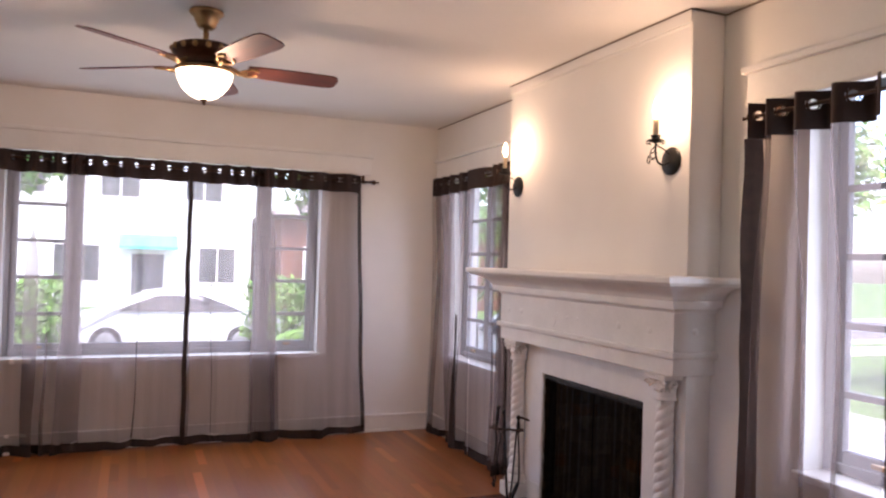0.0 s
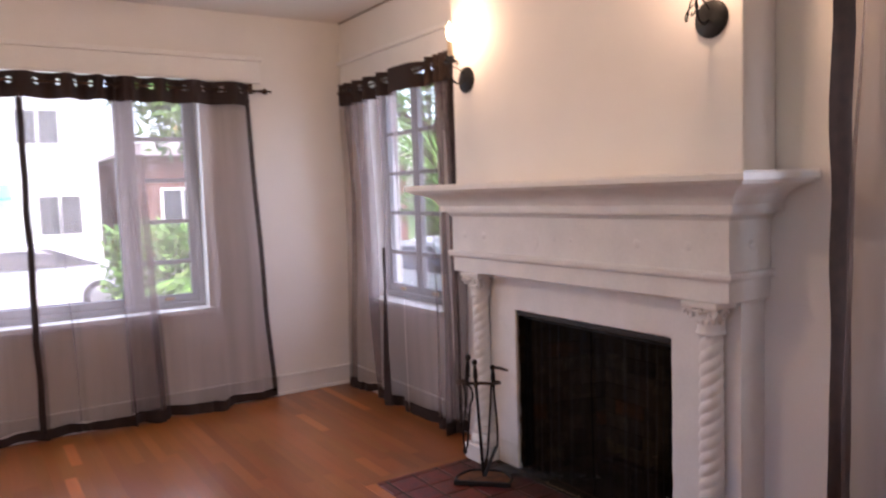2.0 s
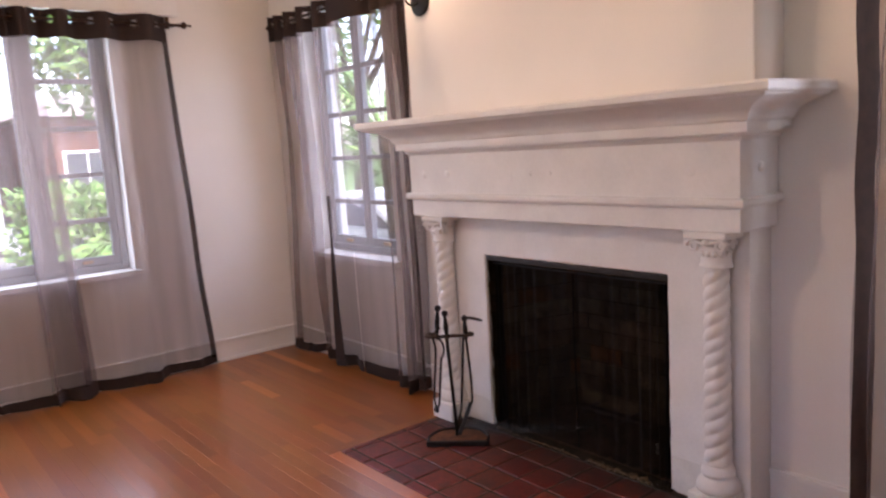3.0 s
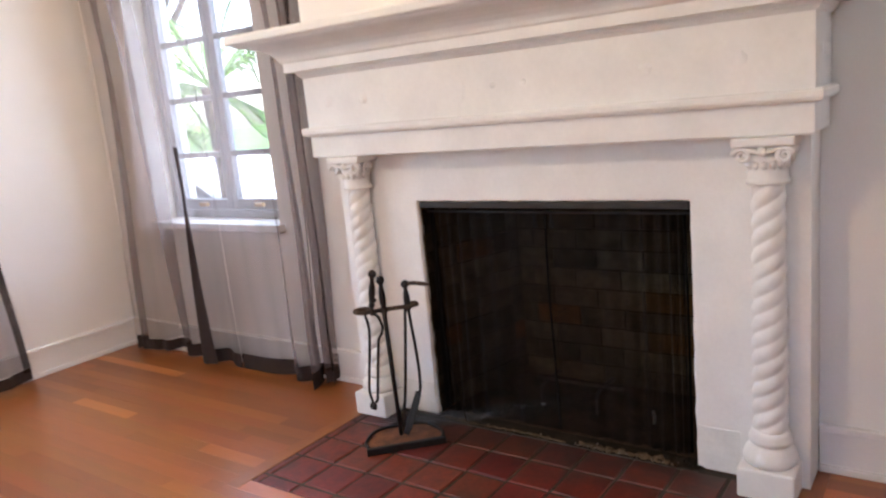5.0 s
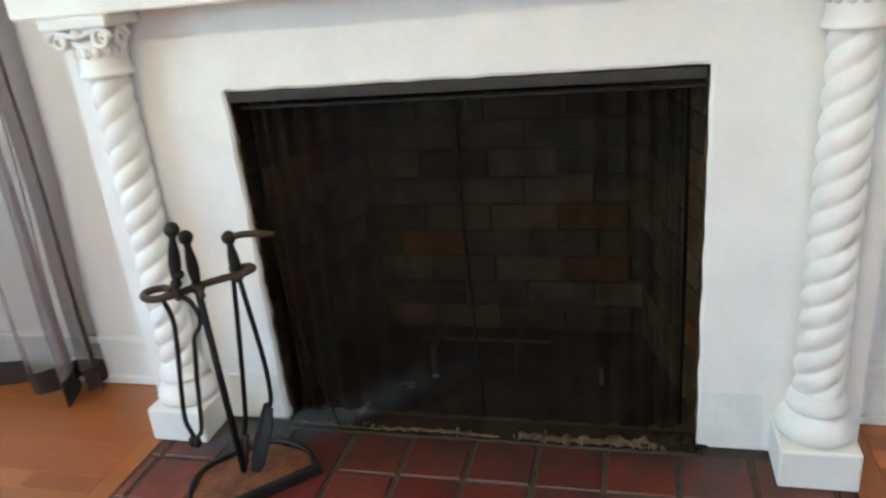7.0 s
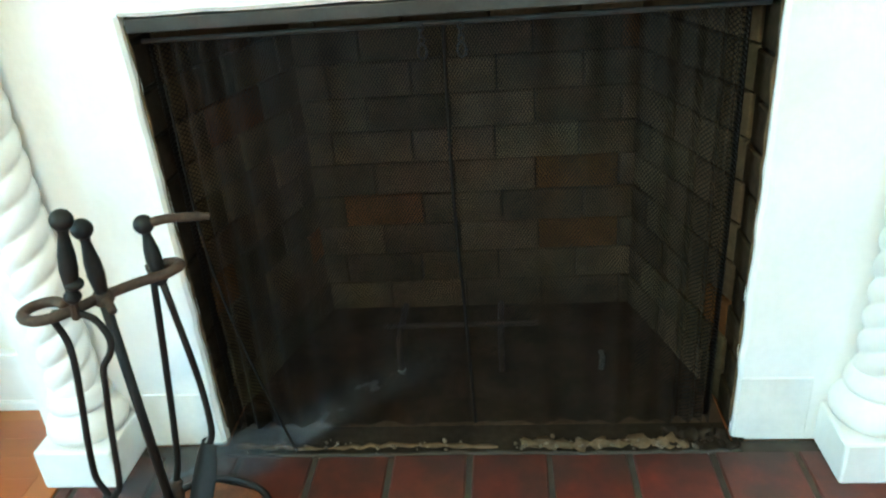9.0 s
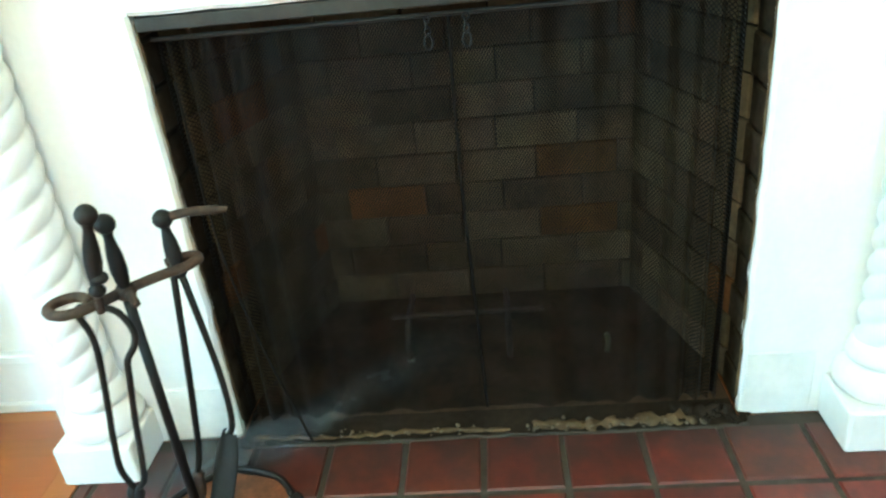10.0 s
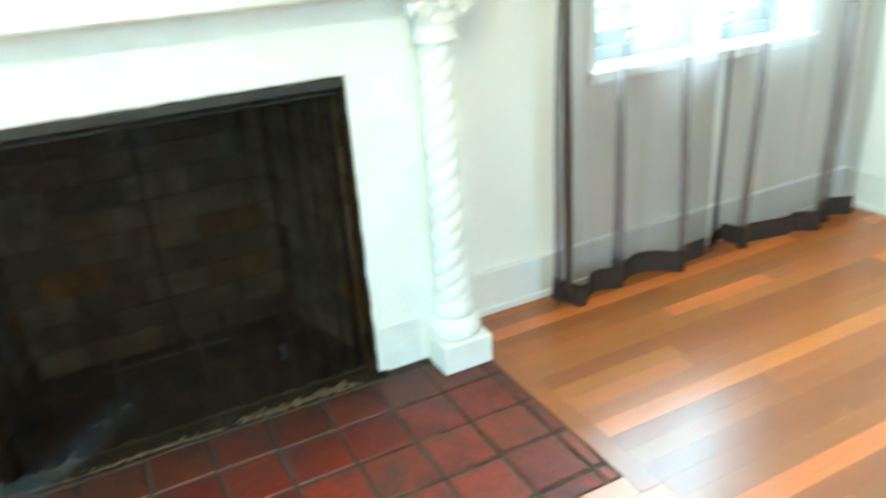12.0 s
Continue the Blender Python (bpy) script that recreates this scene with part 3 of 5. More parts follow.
def curtain(axis, c, sign, top, low, waves, seed, edges="both", amp=0.032, fold=1.0, crowd=1.0, tail=None, lift=0.012, inset=0.0, seam=0.032, proud=0.003, flank=None, flank_mat=None):
    """A grommet panel from top=(u0, u1) at the rod to low=(u0, u1) at the floor. crowd bunches the folds to one end."""
    put = along(axis, c, sign)
    rnd = random.Random(seed)
    ph = [rnd.uniform(0, 6.28) for _ in range(6)]
    n, zt = int(waves * 16), ROD_Z + 0.052
    def place(s, z):
        k = (zt - z) / zt
        q = max(s, 0.0) ** crowd
        u = top[0] + (top[1] - top[0]) * q
        u += (low[0] - top[0] + (low[1] - low[0] - top[1] + top[0]) * q) * k ** 1.3
        w = waves * math.pi * s
        # even waves at the rod that break up into uneven hanging folds below it
        loose = min(1.0, max(0.0, (k - 0.07) / 0.35))
        loose = loose * loose * (3 - 2 * loose)
        n1 = noise.noise(Vector((s * waves * 0.9, seed * 3.7, 0.5 * k)))
        n2 = noise.noise(Vector((s * waves * 1.9, seed * 5.1, 0.8 * k)))
        n3 = noise.noise(Vector((s * waves * 0.8 + 9.0, seed * 7.3, 0.45 * k)))
        d = amp * math.cos(w) * (1 - 0.60 * loose)
        ends = min(1.0, 3 * s, 3 * (1 - s))
        d += fold * loose * (0.35 + 0.65 * ends) * (0.090 * n1 + 0.027 * n2 + 0.006 * math.sin(w * 1.37 + ph[1]))
        u += (1 if top[1] > top[0] else -1) * fold * loose * ends * (0.105 * n3 + 0.016 * n2) + 0.006 * math.sin(7 * z + ph[4]) * k
        return put(u, 0.085 + max(d, -0.066), z)
    def sheet(s0, s1, z0, z1, rows, cols, hole=None):
        bm = bmesh.new()
        grid = [[bm.verts.new(place(s0 + (s1 - s0) * i / cols, z0(s0 + (s1 - s0) * i / cols) + (z1 - z0(s0 + (s1 - s0) * i / cols)) * j / rows)) for i in range(cols + 1)] for j in range(rows + 1)]
        for j in range(rows):
            for i in range(cols):
                if hole:
                    s = s0 + (s1 - s0) * (i + 0.5) / cols
                    z = z0(s) + (z1 - z0(s)) * (j + 0.5) / rows
                    x = (s * waves - 0.5) % 1.0
                    x = min(x, 1 - x) * hole[1]
                    if x * x + (z - ROD_Z) ** 2 < hole[0] ** 2:
                        continue
                bm.faces.new((grid[j][i], grid[j][i + 1], grid[j + 1][i + 1], grid[j + 1][i]))
        return bm
    wide = abs(top[1] - top[0])
    hem = lambda s: lift + 0.010 * math.sin(5 * s + ph[5]) + 0.006 * math.sin(17 * s + ph[1])
    p = thing("curtain", "sheer taupe curtain panel with dark brown grommet header and hem", "curtain", group="sheer curtains at the windows")
    arc = math.hypot(wide / waves, 2 * amp)
    part("header", sheet(0, 1, lambda s: zt - 0.15, zt, 15, int(waves * 26), (0.0215, arc)), BAND, p, "dark brown header band", smooth=True)
    part("sheer", sheet(0, 1, lambda s: hem(s) + 0.062, zt - 0.15, 26, n, None), SHEER, p, smooth=True)
    part("hem", sheet(0, 1, hem, 0.075 , 2, n, None), BAND, p, "dark brown hem band", smooth=True)
    es = seam / (wide * 1.35)
    for side in (("a", "b") if edges == "both" else edges):
        s0, s1 = (inset, inset + es) if side == "a" else (1 - es, 1.0)
        bm = sheet(s0, s1, lambda s: 0.055, zt - 0.15, 26, 3, None)
        off = Vector(put(0, proud, 0)) - Vector(put(0, 0, 0))
        bmesh.ops.translate(bm, verts=bm.verts, vec=off)
        part("edge_strip", bm, SEAM, p, "brown side seam", smooth=True)
    if tail:
        bm = bmesh.new()
        ua, ub, zh, wd = tail
        vs = []
        for j in range(21):
            k = j / 20
            z = zh + (0.03 - zh) * k
            u = ua + (ub - ua) * k
            vs.append([bm.verts.new(put(u - wd * k * (0.5 - i / 4), 0.125 + 0.03 * k + 0.012 * math.sin(i * 1.4 + 3 * k), z)) for i in range(5)])
        for a, b in zip(vs, vs[1:]):
            for i in range(4):
                bm.faces.new((a[i], a[i + 1], b[i + 1], b[i]))
        part("edge_strip", bm, BAND, p, "dark brown side seam turned to the front", smooth=True)
    if flank:
        (ua, da), (ub, db) = flank
        bm = bmesh.new()
        vs = []
        for j in range(27):
            k = j / 26
            z = zt - 0.152 + (0.06 - zt + 0.152) * k
            sway = 0.010 * noise.noise(Vector((z * 4, seed, 0)))
            vs.append([bm.verts.new(put(ua + (ub - ua) * i / 4 + sway, da + (db - da) * i / 4 + 0.006 * math.sin(2 * i + 5 * z), z)) for i in range(5)])
        for a, b in zip(vs, vs[1:]):
            for i in range(4):
                bm.faces.new((a[i], a[i + 1], b[i + 1], b[i]))
        part("edge_strip", bm, flank_mat or BAND, p, "brown side seam folded edge-on", smooth=True)
    for k in range(int(waves)):
        s = (k + 0.5) / waves
        o = Vector(place(s, ROD_Z))
        t = (Vector(place(s + 0.004, ROD_Z)) - Vector(place(s - 0.004, ROD_Z))).normalized()
        bm = tube(bmesh.new(), [o + 0.0235 * (math.cos(a) * t + math.sin(a) * Vector((0, 0, 1))) for a in [2 * math.pi * q / 16 for q in range(16)]], 0.0035, 6, closed=True)
        part("grommet", bm, BRONZE, p, smooth=True)
    return p


rod("y", YN, -1, -3.62, -0.51)
rod("x", XE, -1, 1.01, 2.43)
rod("x", XE, -1, -2.46, -1.12)
curtain("y", YN, -1, (-3.56, -2.66), (-3.60, -2.66), 9, 1, edges="", amp=0.04, fold=1.7, crowd=0.6)
curtain("y", YN, -1, (-2.77, -1.925), (-2.84, -1.90), 8, 2, edges="", amp=0.04, fold=1.4, crowd=1.15, flank=((-1.962, 0.10), (-1.928, 0.135)))
curtain("y", YN, -1, (-1.935, -1.30), (-1.93, -1.19), 7, 3, edges="", amp=0.045, fold=1.7, crowd=0.75)
curtain("y", YN, -1, (-1.44, -0.575), (-1.46, -0.48), 9, 4, edges="b", amp=0.04, fold=1.3, crowd=1.4, seam=0.034)
curtain("x", XE, -1, (2.41, 1.64), (2.52, 1.66), 10, 5, edges="", amp=0.042, fold=1.3, crowd=1.45, tail=(1.845, 1.795, 1.06, 0.10))
curtain("x", XE, -1, (1.70, 1.03), (1.66, 1.05), 10, 6, edges="b", crowd=0.27, amp=0.045, fold=1.3, seam=0.12)
curtain("x", XE, -1, (-1.11, -1.71), (-1.085, -1.72), 8, 7, edges="", amp=0.045, fold=1.2, crowd=1.3, lift=0.004, flank=((-1.112, 0.150), (-1.140, 0.075)), flank_mat=SEAMCLOTH)
curtain("x", XE, -1, (-1.735, -2.42), (-1.73, -2.44), 8, 8, edges="a", lift=0.004, amp=0.042, fold=1.5, seam=0.075, proud=0.012)

# ---- fireplace ----
mantel = thing("fireplace_mantel", "white painted cast-stone mantelpiece with twisted columns", "mantelpiece", (0, CY, 0))
OPEN = 0.48   # half width of the fire opening
OTOP = 0.812
CHIM = 0.815  # half width of the surround


def wrap(bm, profile, half, back):
    """A moulding that runs along the front and returns to the wall on both sides. profile: (out, z), out from the base face."""
    base = -0.10
    rows = []
    for out, z in profile:
        x, h = base - out, half + out
        rows.append([bm.verts.new(p) for p in ((back, -h, z), (x, -h, z), (x, h, z), (back, h, z))])
    for a, b in zip(rows, rows[1:]):
        for k in range(3):
            bm.faces.new((a[k], a[k + 1], b[k + 1], b[k]))
    bm.faces.new(rows[0])
    bm.faces.new(rows[-1][::-1])
    bm.faces.new([r[0] for r in rows] + [r[3] for r in rows[::-1]])
    return bm


BACK = XE - 0.001
shelf_profile = [(0.045, 1.302), (0.045, 1.334), (0.052, 1.338), (0.058, 1.350), (0.068, 1.364), (0.084, 1.377), (0.104, 1.387), (0.126, 1.394), (0.148, 1.399), (0.160, 1.404), (0.164, 1.410), (0.178, 1.412), (0.182, 1.417), (0.182, 1.436), (0.178, 1.443)]
part("shelf", wrap(bmesh.new(), shelf_profile, 0.84, BACK), STONE, mantel)
part("bed_moulding", wrap(bmesh.new(), [(0.0, 1.278), (0.005, 1.280), (0.010, 1.288), (0.016, 1.292), (0.016, 1.3018)], 0.84, BACK), STONE, mantel)
part("frieze", wrap(bmesh.new(), [(0.0, 1.100), (0.0, 1.2778)], 0.84, BACK), STONE, mantel)
part("fillet", wrap(bmesh.new(), [(0.004, 1.068), (0.016, 1.072), (0.020, 1.080), (0.020, 1.094), (0.014, 1.0998)], 0.84, BACK), STONE, mantel)
part("architrave", wrap(bmesh.new(), [(-0.006, 0.990), (-0.002, 0.994), (-0.002, 1.0678)], 0.84, BACK), STONE, mantel)

# faint worn rosettes on the frieze and a hairline scar
for y in (0.73, 0.565, 0.045, -0.06, -0.43, -0.67):
    r = 0.022 if abs(y) > 0.1 else 0.012
    petals = lambda a, z, q, y=y: q * (0.82 + 0.18 * abs(math.sin(3 * a + y)))
    bm = lathe(bmesh.new(), [(r, -0.0008), (r * 0.8, 0.0008), (r * 0.5, 0.0024), (r * 0.3, 0.0030), (r * 0.05, 0.0034)], 0, 0, 24, petals)
    bm.transform(Matrix.Translation((-0.0998, y, 1.185)) @ Matrix.Rotation(-math.pi / 2, 4, "Y"))
    part("rosette", bm, STONE, mantel, "worn shallow carved rosette", smooth=True)
part("rosette", ball(bmesh.new(), (0.02, -0.842, 1.19), 0.014, 1.2, 8), STONE, mantel, smooth=True)
part("scar", tube(bmesh.new(), smooth_line([(-0.1002, 0.155, 1.215), (-0.1005, 0.15, 1.18), (-0.1005, 0.16, 1.15), (-0.1002, 0.18, 1.125)]), 0.0016, 6), STONE, mantel, "hairline scar in the paint")

# flat surround with the fire opening; its edge is worn and slightly wavy
N = 22


def edge_wave(k, seed):
    return 0.0035 * noise.noise(Vector((k * 0.9, seed, 0.3))) + 0.002 * noise.noise(Vector((k * 3.1, seed, 7)))


def slab(y0, y1, z0, z1, inner):
    """Block of the surround with one rough inner edge."""
    bm = bmesh.new()
    rows = []
    for i in range(N + 1):
        k = i / N
        w = edge_wave(i, {"l": 1, "r": 2, "t": 3}[inner])
        if inner == "t":
            y = y0 + (y1 - y0) * k
            ring = [(0, y, z1), (0, y, z0 + 0.006 + w), (0.005, y, z0 + w), (0.022, y, z0 + w), (0.022, y, z1)]
        else:
            z = z0 + (z1 - z0) * k
            e, s = (y0, 1) if inner == "l" else (y1, -1)
            f = y1 if inner == "l" else y0
            ring = [(0, f, z), (0, e + s * 0.006 + w, z), (0.005, e + w, z), (0.022, e + w, z), (0.022, f, z)]
            if i == N:  # plain block above the opening's corner
                rows.append([bm.verts.new(p) for p in ring])
                for z in (z1 + 0.0001, 0.99):
                    rows.append([bm.verts.new(p) for p in ((0, f, z), (0, e, z), (0.005, e, z), (0.022, e, z), (0.022, f, z))])
                continue
        rows.append([bm.verts.new(p) for p in ring])
    for a, b in zip(rows, rows[1:]):
        for j in range(5):
            bm.faces.new((a[j], a[(j + 1) % 5], b[(j + 1) % 5], b[j]))
    bm.faces.new(rows[0])
    bm.faces.new(rows[-1][::-1])
    return bm


part("surround_side", slab(OPEN - CY, CHIM, 0.0, OTOP, "l"), STONE, mantel)
part("surround_side", slab(-CHIM, -OPEN - CY, 0.0, OTOP, "r"), STONE, mantel)
part("surround_head", slab(-OPEN - CY, OPEN - CY, OTOP, 0.99, "t"), STONE, mantel)
part("side_return", boxes((0.0222, BACK, 0.505, CHIM, 0, 0.99)), STONE, mantel)
part("side_return", boxes((0.0222, BACK, -CHIM, -0.53, 0, 0.99)), STONE, mantel)
part("head_return", boxes((0.0222, 0.1115, -0.5295, 0.5045, OTOP + 0.012, 0.99)), SOOT, mantel, "sooty brick behind the plaster")
part("jamb", boxes((0.0222, 0.1115, 0.462, 0.5045, 0.0, OTOP + 0.0118), bevel=0.002), SOOT, mantel, "sooty brick jamb")
part("jamb", boxes((0.0222, 0.1115, -0.5295, -0.512, 0.0, OTOP + 0.0118), bevel=0.002), SOOT, mantel, "sooty brick jamb")
part("foot_block", boxes((-0.0018, 0.004, -0.632, -0.508, 0.001, 0.138), bevel=0.0025), PATCH, mantel, "greyer patch at the foot of the surround")
part("foot_block", boxes((-0.0018, 0.004, 0.462, 0.60, 0.001, 0.125), bevel=0.0025), PATCH, mantel, "greyer patch at the foot of the surround")


def twisted_column(y, hand):
    cx, r0 = -0.040, 0.045
    col = part("column", boxes((-0.117, 0.001, y - 0.074, y + 0.074, 0.001, 0.088), bevel=0.006), STONE, mantel, "engaged column on a square plinth")
    bm = lathe(bmesh.new(), [(0.064, 0.0885), (0.071, 0.096), (0.073, 0.106), (0.070, 0.118), (0.064, 0.130), (0.056, 0.139), (0.050, 0.143), (0.0485, 0.147), (0.055, 0.149), (0.0575, 0.155), (0.0565, 0.163), (0.052, 0.173), (0.048, 0.186)], cx, y, 28)
    part("base_torus", bm, STONE, col, smooth=True)
    def ridge(a, z, r):
        p = 1.5 * (a * hand + (z - 0.18) * 2 * math.pi / 0.141)
        return r * (0.85 + 0.20 * abs(math.sin(p)) ** 0.7)
    prof = [(r0 * (1 - 0.10 * (k / 150)), 0.184 + 0.681 * k / 150) for k in range(151)]
    part("shaft", lathe(bmesh.new(), prof, cx, y, 48, ridge), STONE, col, "spirally fluted shaft", smooth=True)
    cap = lathe(bmesh.new(), [(0.046, 0.8655), (0.053, 0.867), (0.0545, 0.873), (0.051, 0.878), (0.049, 0.884), (0.048, 0.905), (0.051, 0.925), (0.060, 0.944)], cx, y, 28)
    cap = part("capital", cap, STONE, col, "small capital with corner scrolls", smooth=True)
    part("abacus", boxes((-0.112, 0.001, y - 0.076, y + 0.076, 0.966, 0.9895), bevel=0.005), STONE, cap)
    for s in (-1, 1):
        for f in (0, 1):
            bm = bmesh.new()
            turns = [(0.022 * (1 - q / 26)) for q in range(25)]
            if f == 0:
                pts = [(-0.100 + 0.0004 * q, y + s * (0.050 + t * math.cos(q * 0.5)), 0.944 + t * math.sin(q * 0.5)) for q, t in enumerate(turns)]
            else:
                pts = [(-0.055 + t * math.cos(q * 0.5), y + s * (0.066 - 0.0004 * q), 0.944 + t * math.sin(q * 0.5)) for q, t in enumerate(turns)]
            tube(bm, pts, [0.0075 * (1 - 0.5 * q / 25) for q in range(25)], 7)
            part("scroll", bm, STONE, cap, smooth=True)
    bm = tube(bmesh.new(), smooth_line([(-0.098, y - 0.05, 0.964), (-0.103, y - 0.02, 0.955), (-0.104, y, 0.951), (-0.103, y + 0.02, 0.955), (-0.098, y + 0.05, 0.964)]), 0.006, 7)
    ball(bm, (-0.103, y, 0.955), 0.012, 1.1, 10)
    part("festoon", bm, STONE, cap, smooth=True)
    for k in range(7):
        a = math.pi * (0.5 + (k + 0.5) / 7)
        o = Vector((cx + 0.047 * math.cos(a), y + 0.047 * math.sin(a), 0.918))
        bm = ball(bmesh.new(), o, 0.010, 1.3, 8)
        part("leaf", bm, STONE, cap, smooth=True)


twisted_column(0.689, -1)
twisted_column(-0.721, -1)

# firebox: splayed brick sides, brick back, dark lintel and floor
FD = 0.50
BW = 0.36
firebox = thing("firebox", "soot-blackened brick firebox with splayed sides", "firebox", kind="structure")
shell = bmesh.new()
c = 0.03
pts = [(0.105, OPEN + c), (FD + c, BW + c), (FD + c, -BW - c), (0.105, -OPEN - c)]
for (xa, ya), (xb, yb) in zip(pts, pts[1:]):
    vs = [shell.verts.new(p) for p in ((xa, ya, -0.04), (xb, yb, -0.04), (xb, yb, 1.05), (xa, ya, 1.05))]
    shell.faces.new(vs)
part("lining", shell, SOOT, firebox)
part("throat", boxes((0.112, FD + 0.04, -0.53, 0.53, 1.05, 1.07)), SOOT, firebox)
part("threshold", boxes((-0.026, 0.0495, -0.478, 0.478, -0.04, -0.001)), SOOT, firebox, "soot-black strip before the mesh")
part("hearth_floor", boxes((0.05, FD + 0.04, -0.478, 0.478, -0.04, -0.001)), ASHFLOOR, firebox, "ash-grey firebox floor")
solo("chimney_stack", boxes((0.60, 0.64, -0.75, 0.75, -0.7, 3.2), (0.39, 0.60, 0.71, 0.75, -0.7, 3.2), (0.39, 0.60, -0.75, -0.71, -0.7, 3.2), (0.39, 0.60, -0.71, 0.71, 1.12, 1.2)), STUCCO, "white stucco chimney stack outside the wall", "chimney", "structure")

# crumbling mortar and ash along the opening
def crumble(pts, r, seed):
    line = smooth_line(pts, 10)
    rad = [r * (0.75 + 0.9 * abs(noise.noise(Vector((k * 0.7, seed, 0))))) for k in range(len(line))]
    line = [p + Vector((0.006 * noise.noise(Vector((k * 0.9, seed, 5))), 0, -0.4 * r)) for k, p in enumerate(line)]
    bm = tube(bmesh.new(), line, rad, 9)
    for v in bm.verts:
        v.co += r * 0.9 * noise.noise_vector(v.co * 70 + Vector((seed, 0, 0)))
    return bm


solo("ash_ridge", crumble([(-0.004, 0.46, 0.0), (-0.012, 0.30, 0.0), (-0.006, 0.12, 0.0), (-0.014, -0.05, 0.0)], 0.006, 1), ASH, "crumbling line of mortar and ash along the hearth", "ash", "structure", smooth=True)
solo("ash_ridge", crumble([(-0.004, -0.10, 0.0), (-0.010, -0.22, 0.0), (-0.004, -0.33, 0.0), (-0.012, -0.40, 0.0)], 0.015, 2), ASH, "crumbling line of mortar and ash along the hearth", "ash", "structure", smooth=True)
for y, sd in ((0.4795, 4), (-0.4795, 5)):
    part("worn_edge", crumble([(0.017, y - CY, 0.03), (0.016, y - CY, 0.30), (0.017, y - CY, 0.55), (0.016, y - CY, 0.80)], 0.0032, sd), ASH, mantel, "chipped brown edge of the plaster", smooth=True)
solo("soot_lump", crumble([(0.03, -0.36, 0.004), (0.01, -0.41, 0.008), (0.015, -0.455, 0.008), (-0.02, -0.475, 0.0)], 0.015, 3), SOOT, "dark lump of soot beside the opening", "soot", smooth=True)


def rubble(y0, y1, x, spread, count, size, seed):
    """Loose crumbs strewn along the edge of the opening."""
    rnd = random.Random(seed)
    bm = bmesh.new()
    for _ in range(count):
        r = size * rnd.uniform(0.35, 1.0)
        o = Vector((x + rnd.gauss(0, spread), rnd.uniform(y0, y1), r * 0.35))
        m = Matrix.Translation(o) @ Matrix.Rotation(rnd.uniform(0, 6.28), 4, "Z") @ Matrix.Diagonal((r * rnd.uniform(0.7, 1.5), r, r * 0.7, 1))
        made = bmesh.ops.create_icosphere(bm, subdivisions=1, radius=1, matrix=m)["verts"]
        for v in made:
            v.co += r * 0.3 * noise.noise_vector(v.co * 90)
    return bm


solo("mortar_crumbs", rubble(-0.43, -0.08, -0.010, 0.007, 60, 0.0065, 31), RAWEDGE, "crumbs of tan mortar along the hearth edge", "mortar", "stuff")
solo("mortar_crumbs", rubble(0.02, 0.44, -0.008, 0.010, 40, 0.0045, 32), RAWEDGE, "crumbs of tan mortar along the hearth edge", "mortar", "stuff")
solo("soot_crumbs", rubble(-0.50, -0.36, 0.0, 0.014, 40, 0.009, 33), SOOT, "black crumbs of soot in the corner of the opening", "soot", "stuff")
solo("mortar_line", crumble([(-0.029, 0.47, 0.001), (-0.032, 0.2, 0.001), (-0.029, -0.05, 0.001), (-0.033, -0.28, 0.001), (-0.029, -0.49, 0.001)], 0.0045, 8), GROUT, "rough grey mortar line before the tiles", "mortar", "structure", smooth=True)


# low sheets on the floor that carry the painted patches of light
def light_patch(name, place, turn, length, half, mat, label):
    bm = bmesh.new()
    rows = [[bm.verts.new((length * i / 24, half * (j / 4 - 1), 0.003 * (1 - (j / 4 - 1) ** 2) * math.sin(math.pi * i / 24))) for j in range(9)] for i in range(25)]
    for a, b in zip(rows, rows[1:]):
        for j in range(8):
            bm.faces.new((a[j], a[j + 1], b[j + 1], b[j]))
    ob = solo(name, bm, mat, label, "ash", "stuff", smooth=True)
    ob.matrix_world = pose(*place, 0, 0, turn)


light_patch("light_streak", (-0.07, 0.47, 0.0015), -46, 0.64, 0.075, LIGHT_STREAK, "pale streak of daylight painted across the firebox floor")
# painted sheen where the streak of daylight spills onto the tiles
light_patch("light_sheen", (-0.16, 0.72, 0.0035), -62, 0.46, 0.12, TILE_SHEEN, "grey daylight sheen painted over the hearth tiles")
# iron grate stub and brackets seen through the mesh
grate = thing("fire_grate", "small rusty iron grate on the firebox floor", "fire grate", (0.26, 0.06, -0.006))
for y in (0.10, -0.12):
    part("bar", tube(bmesh.new(), smooth_line([(-0.03, y, 0.0), (-0.03, y, 0.07), (0.0, y, 0.085), (0.12, y, 0.085)]), 0.007, 8), RUST, grate, smooth=True)
part("crossbar", tube(bmesh.new(), [(0.02, 0.14, 0.092), (0.02, -0.2, 0.092)], 0.006, 8), RUST, grate)
part("tip", ball(bmesh.new(), (-0.03, 0.10, 0.008), 0.009), NICKEL, grate, "bright metal foot", smooth=True)
solo("gas_key_tip", tube(bmesh.new(), [(0.22, -0.27, 0.006), (0.22, -0.272, 0.035), (0.22, -0.268, 0.05)], 0.006, 8), NICKEL, "small bright metal valve stub", "valve")

# lintel bar and curtain rail
screen = thing("fire_screen", "black wire-mesh fire curtain, drawn closed", "fire screen", (0.0, 0.0, 0.0))
part("rail", boxes((0.006, 0.026, -0.475, 0.475, 0.787, 0.808), (0.026, 0.045, -0.475, 0.475, 0.800, 0.808), bevel=0.002), STEEL, screen, "dark steel lintel angle")
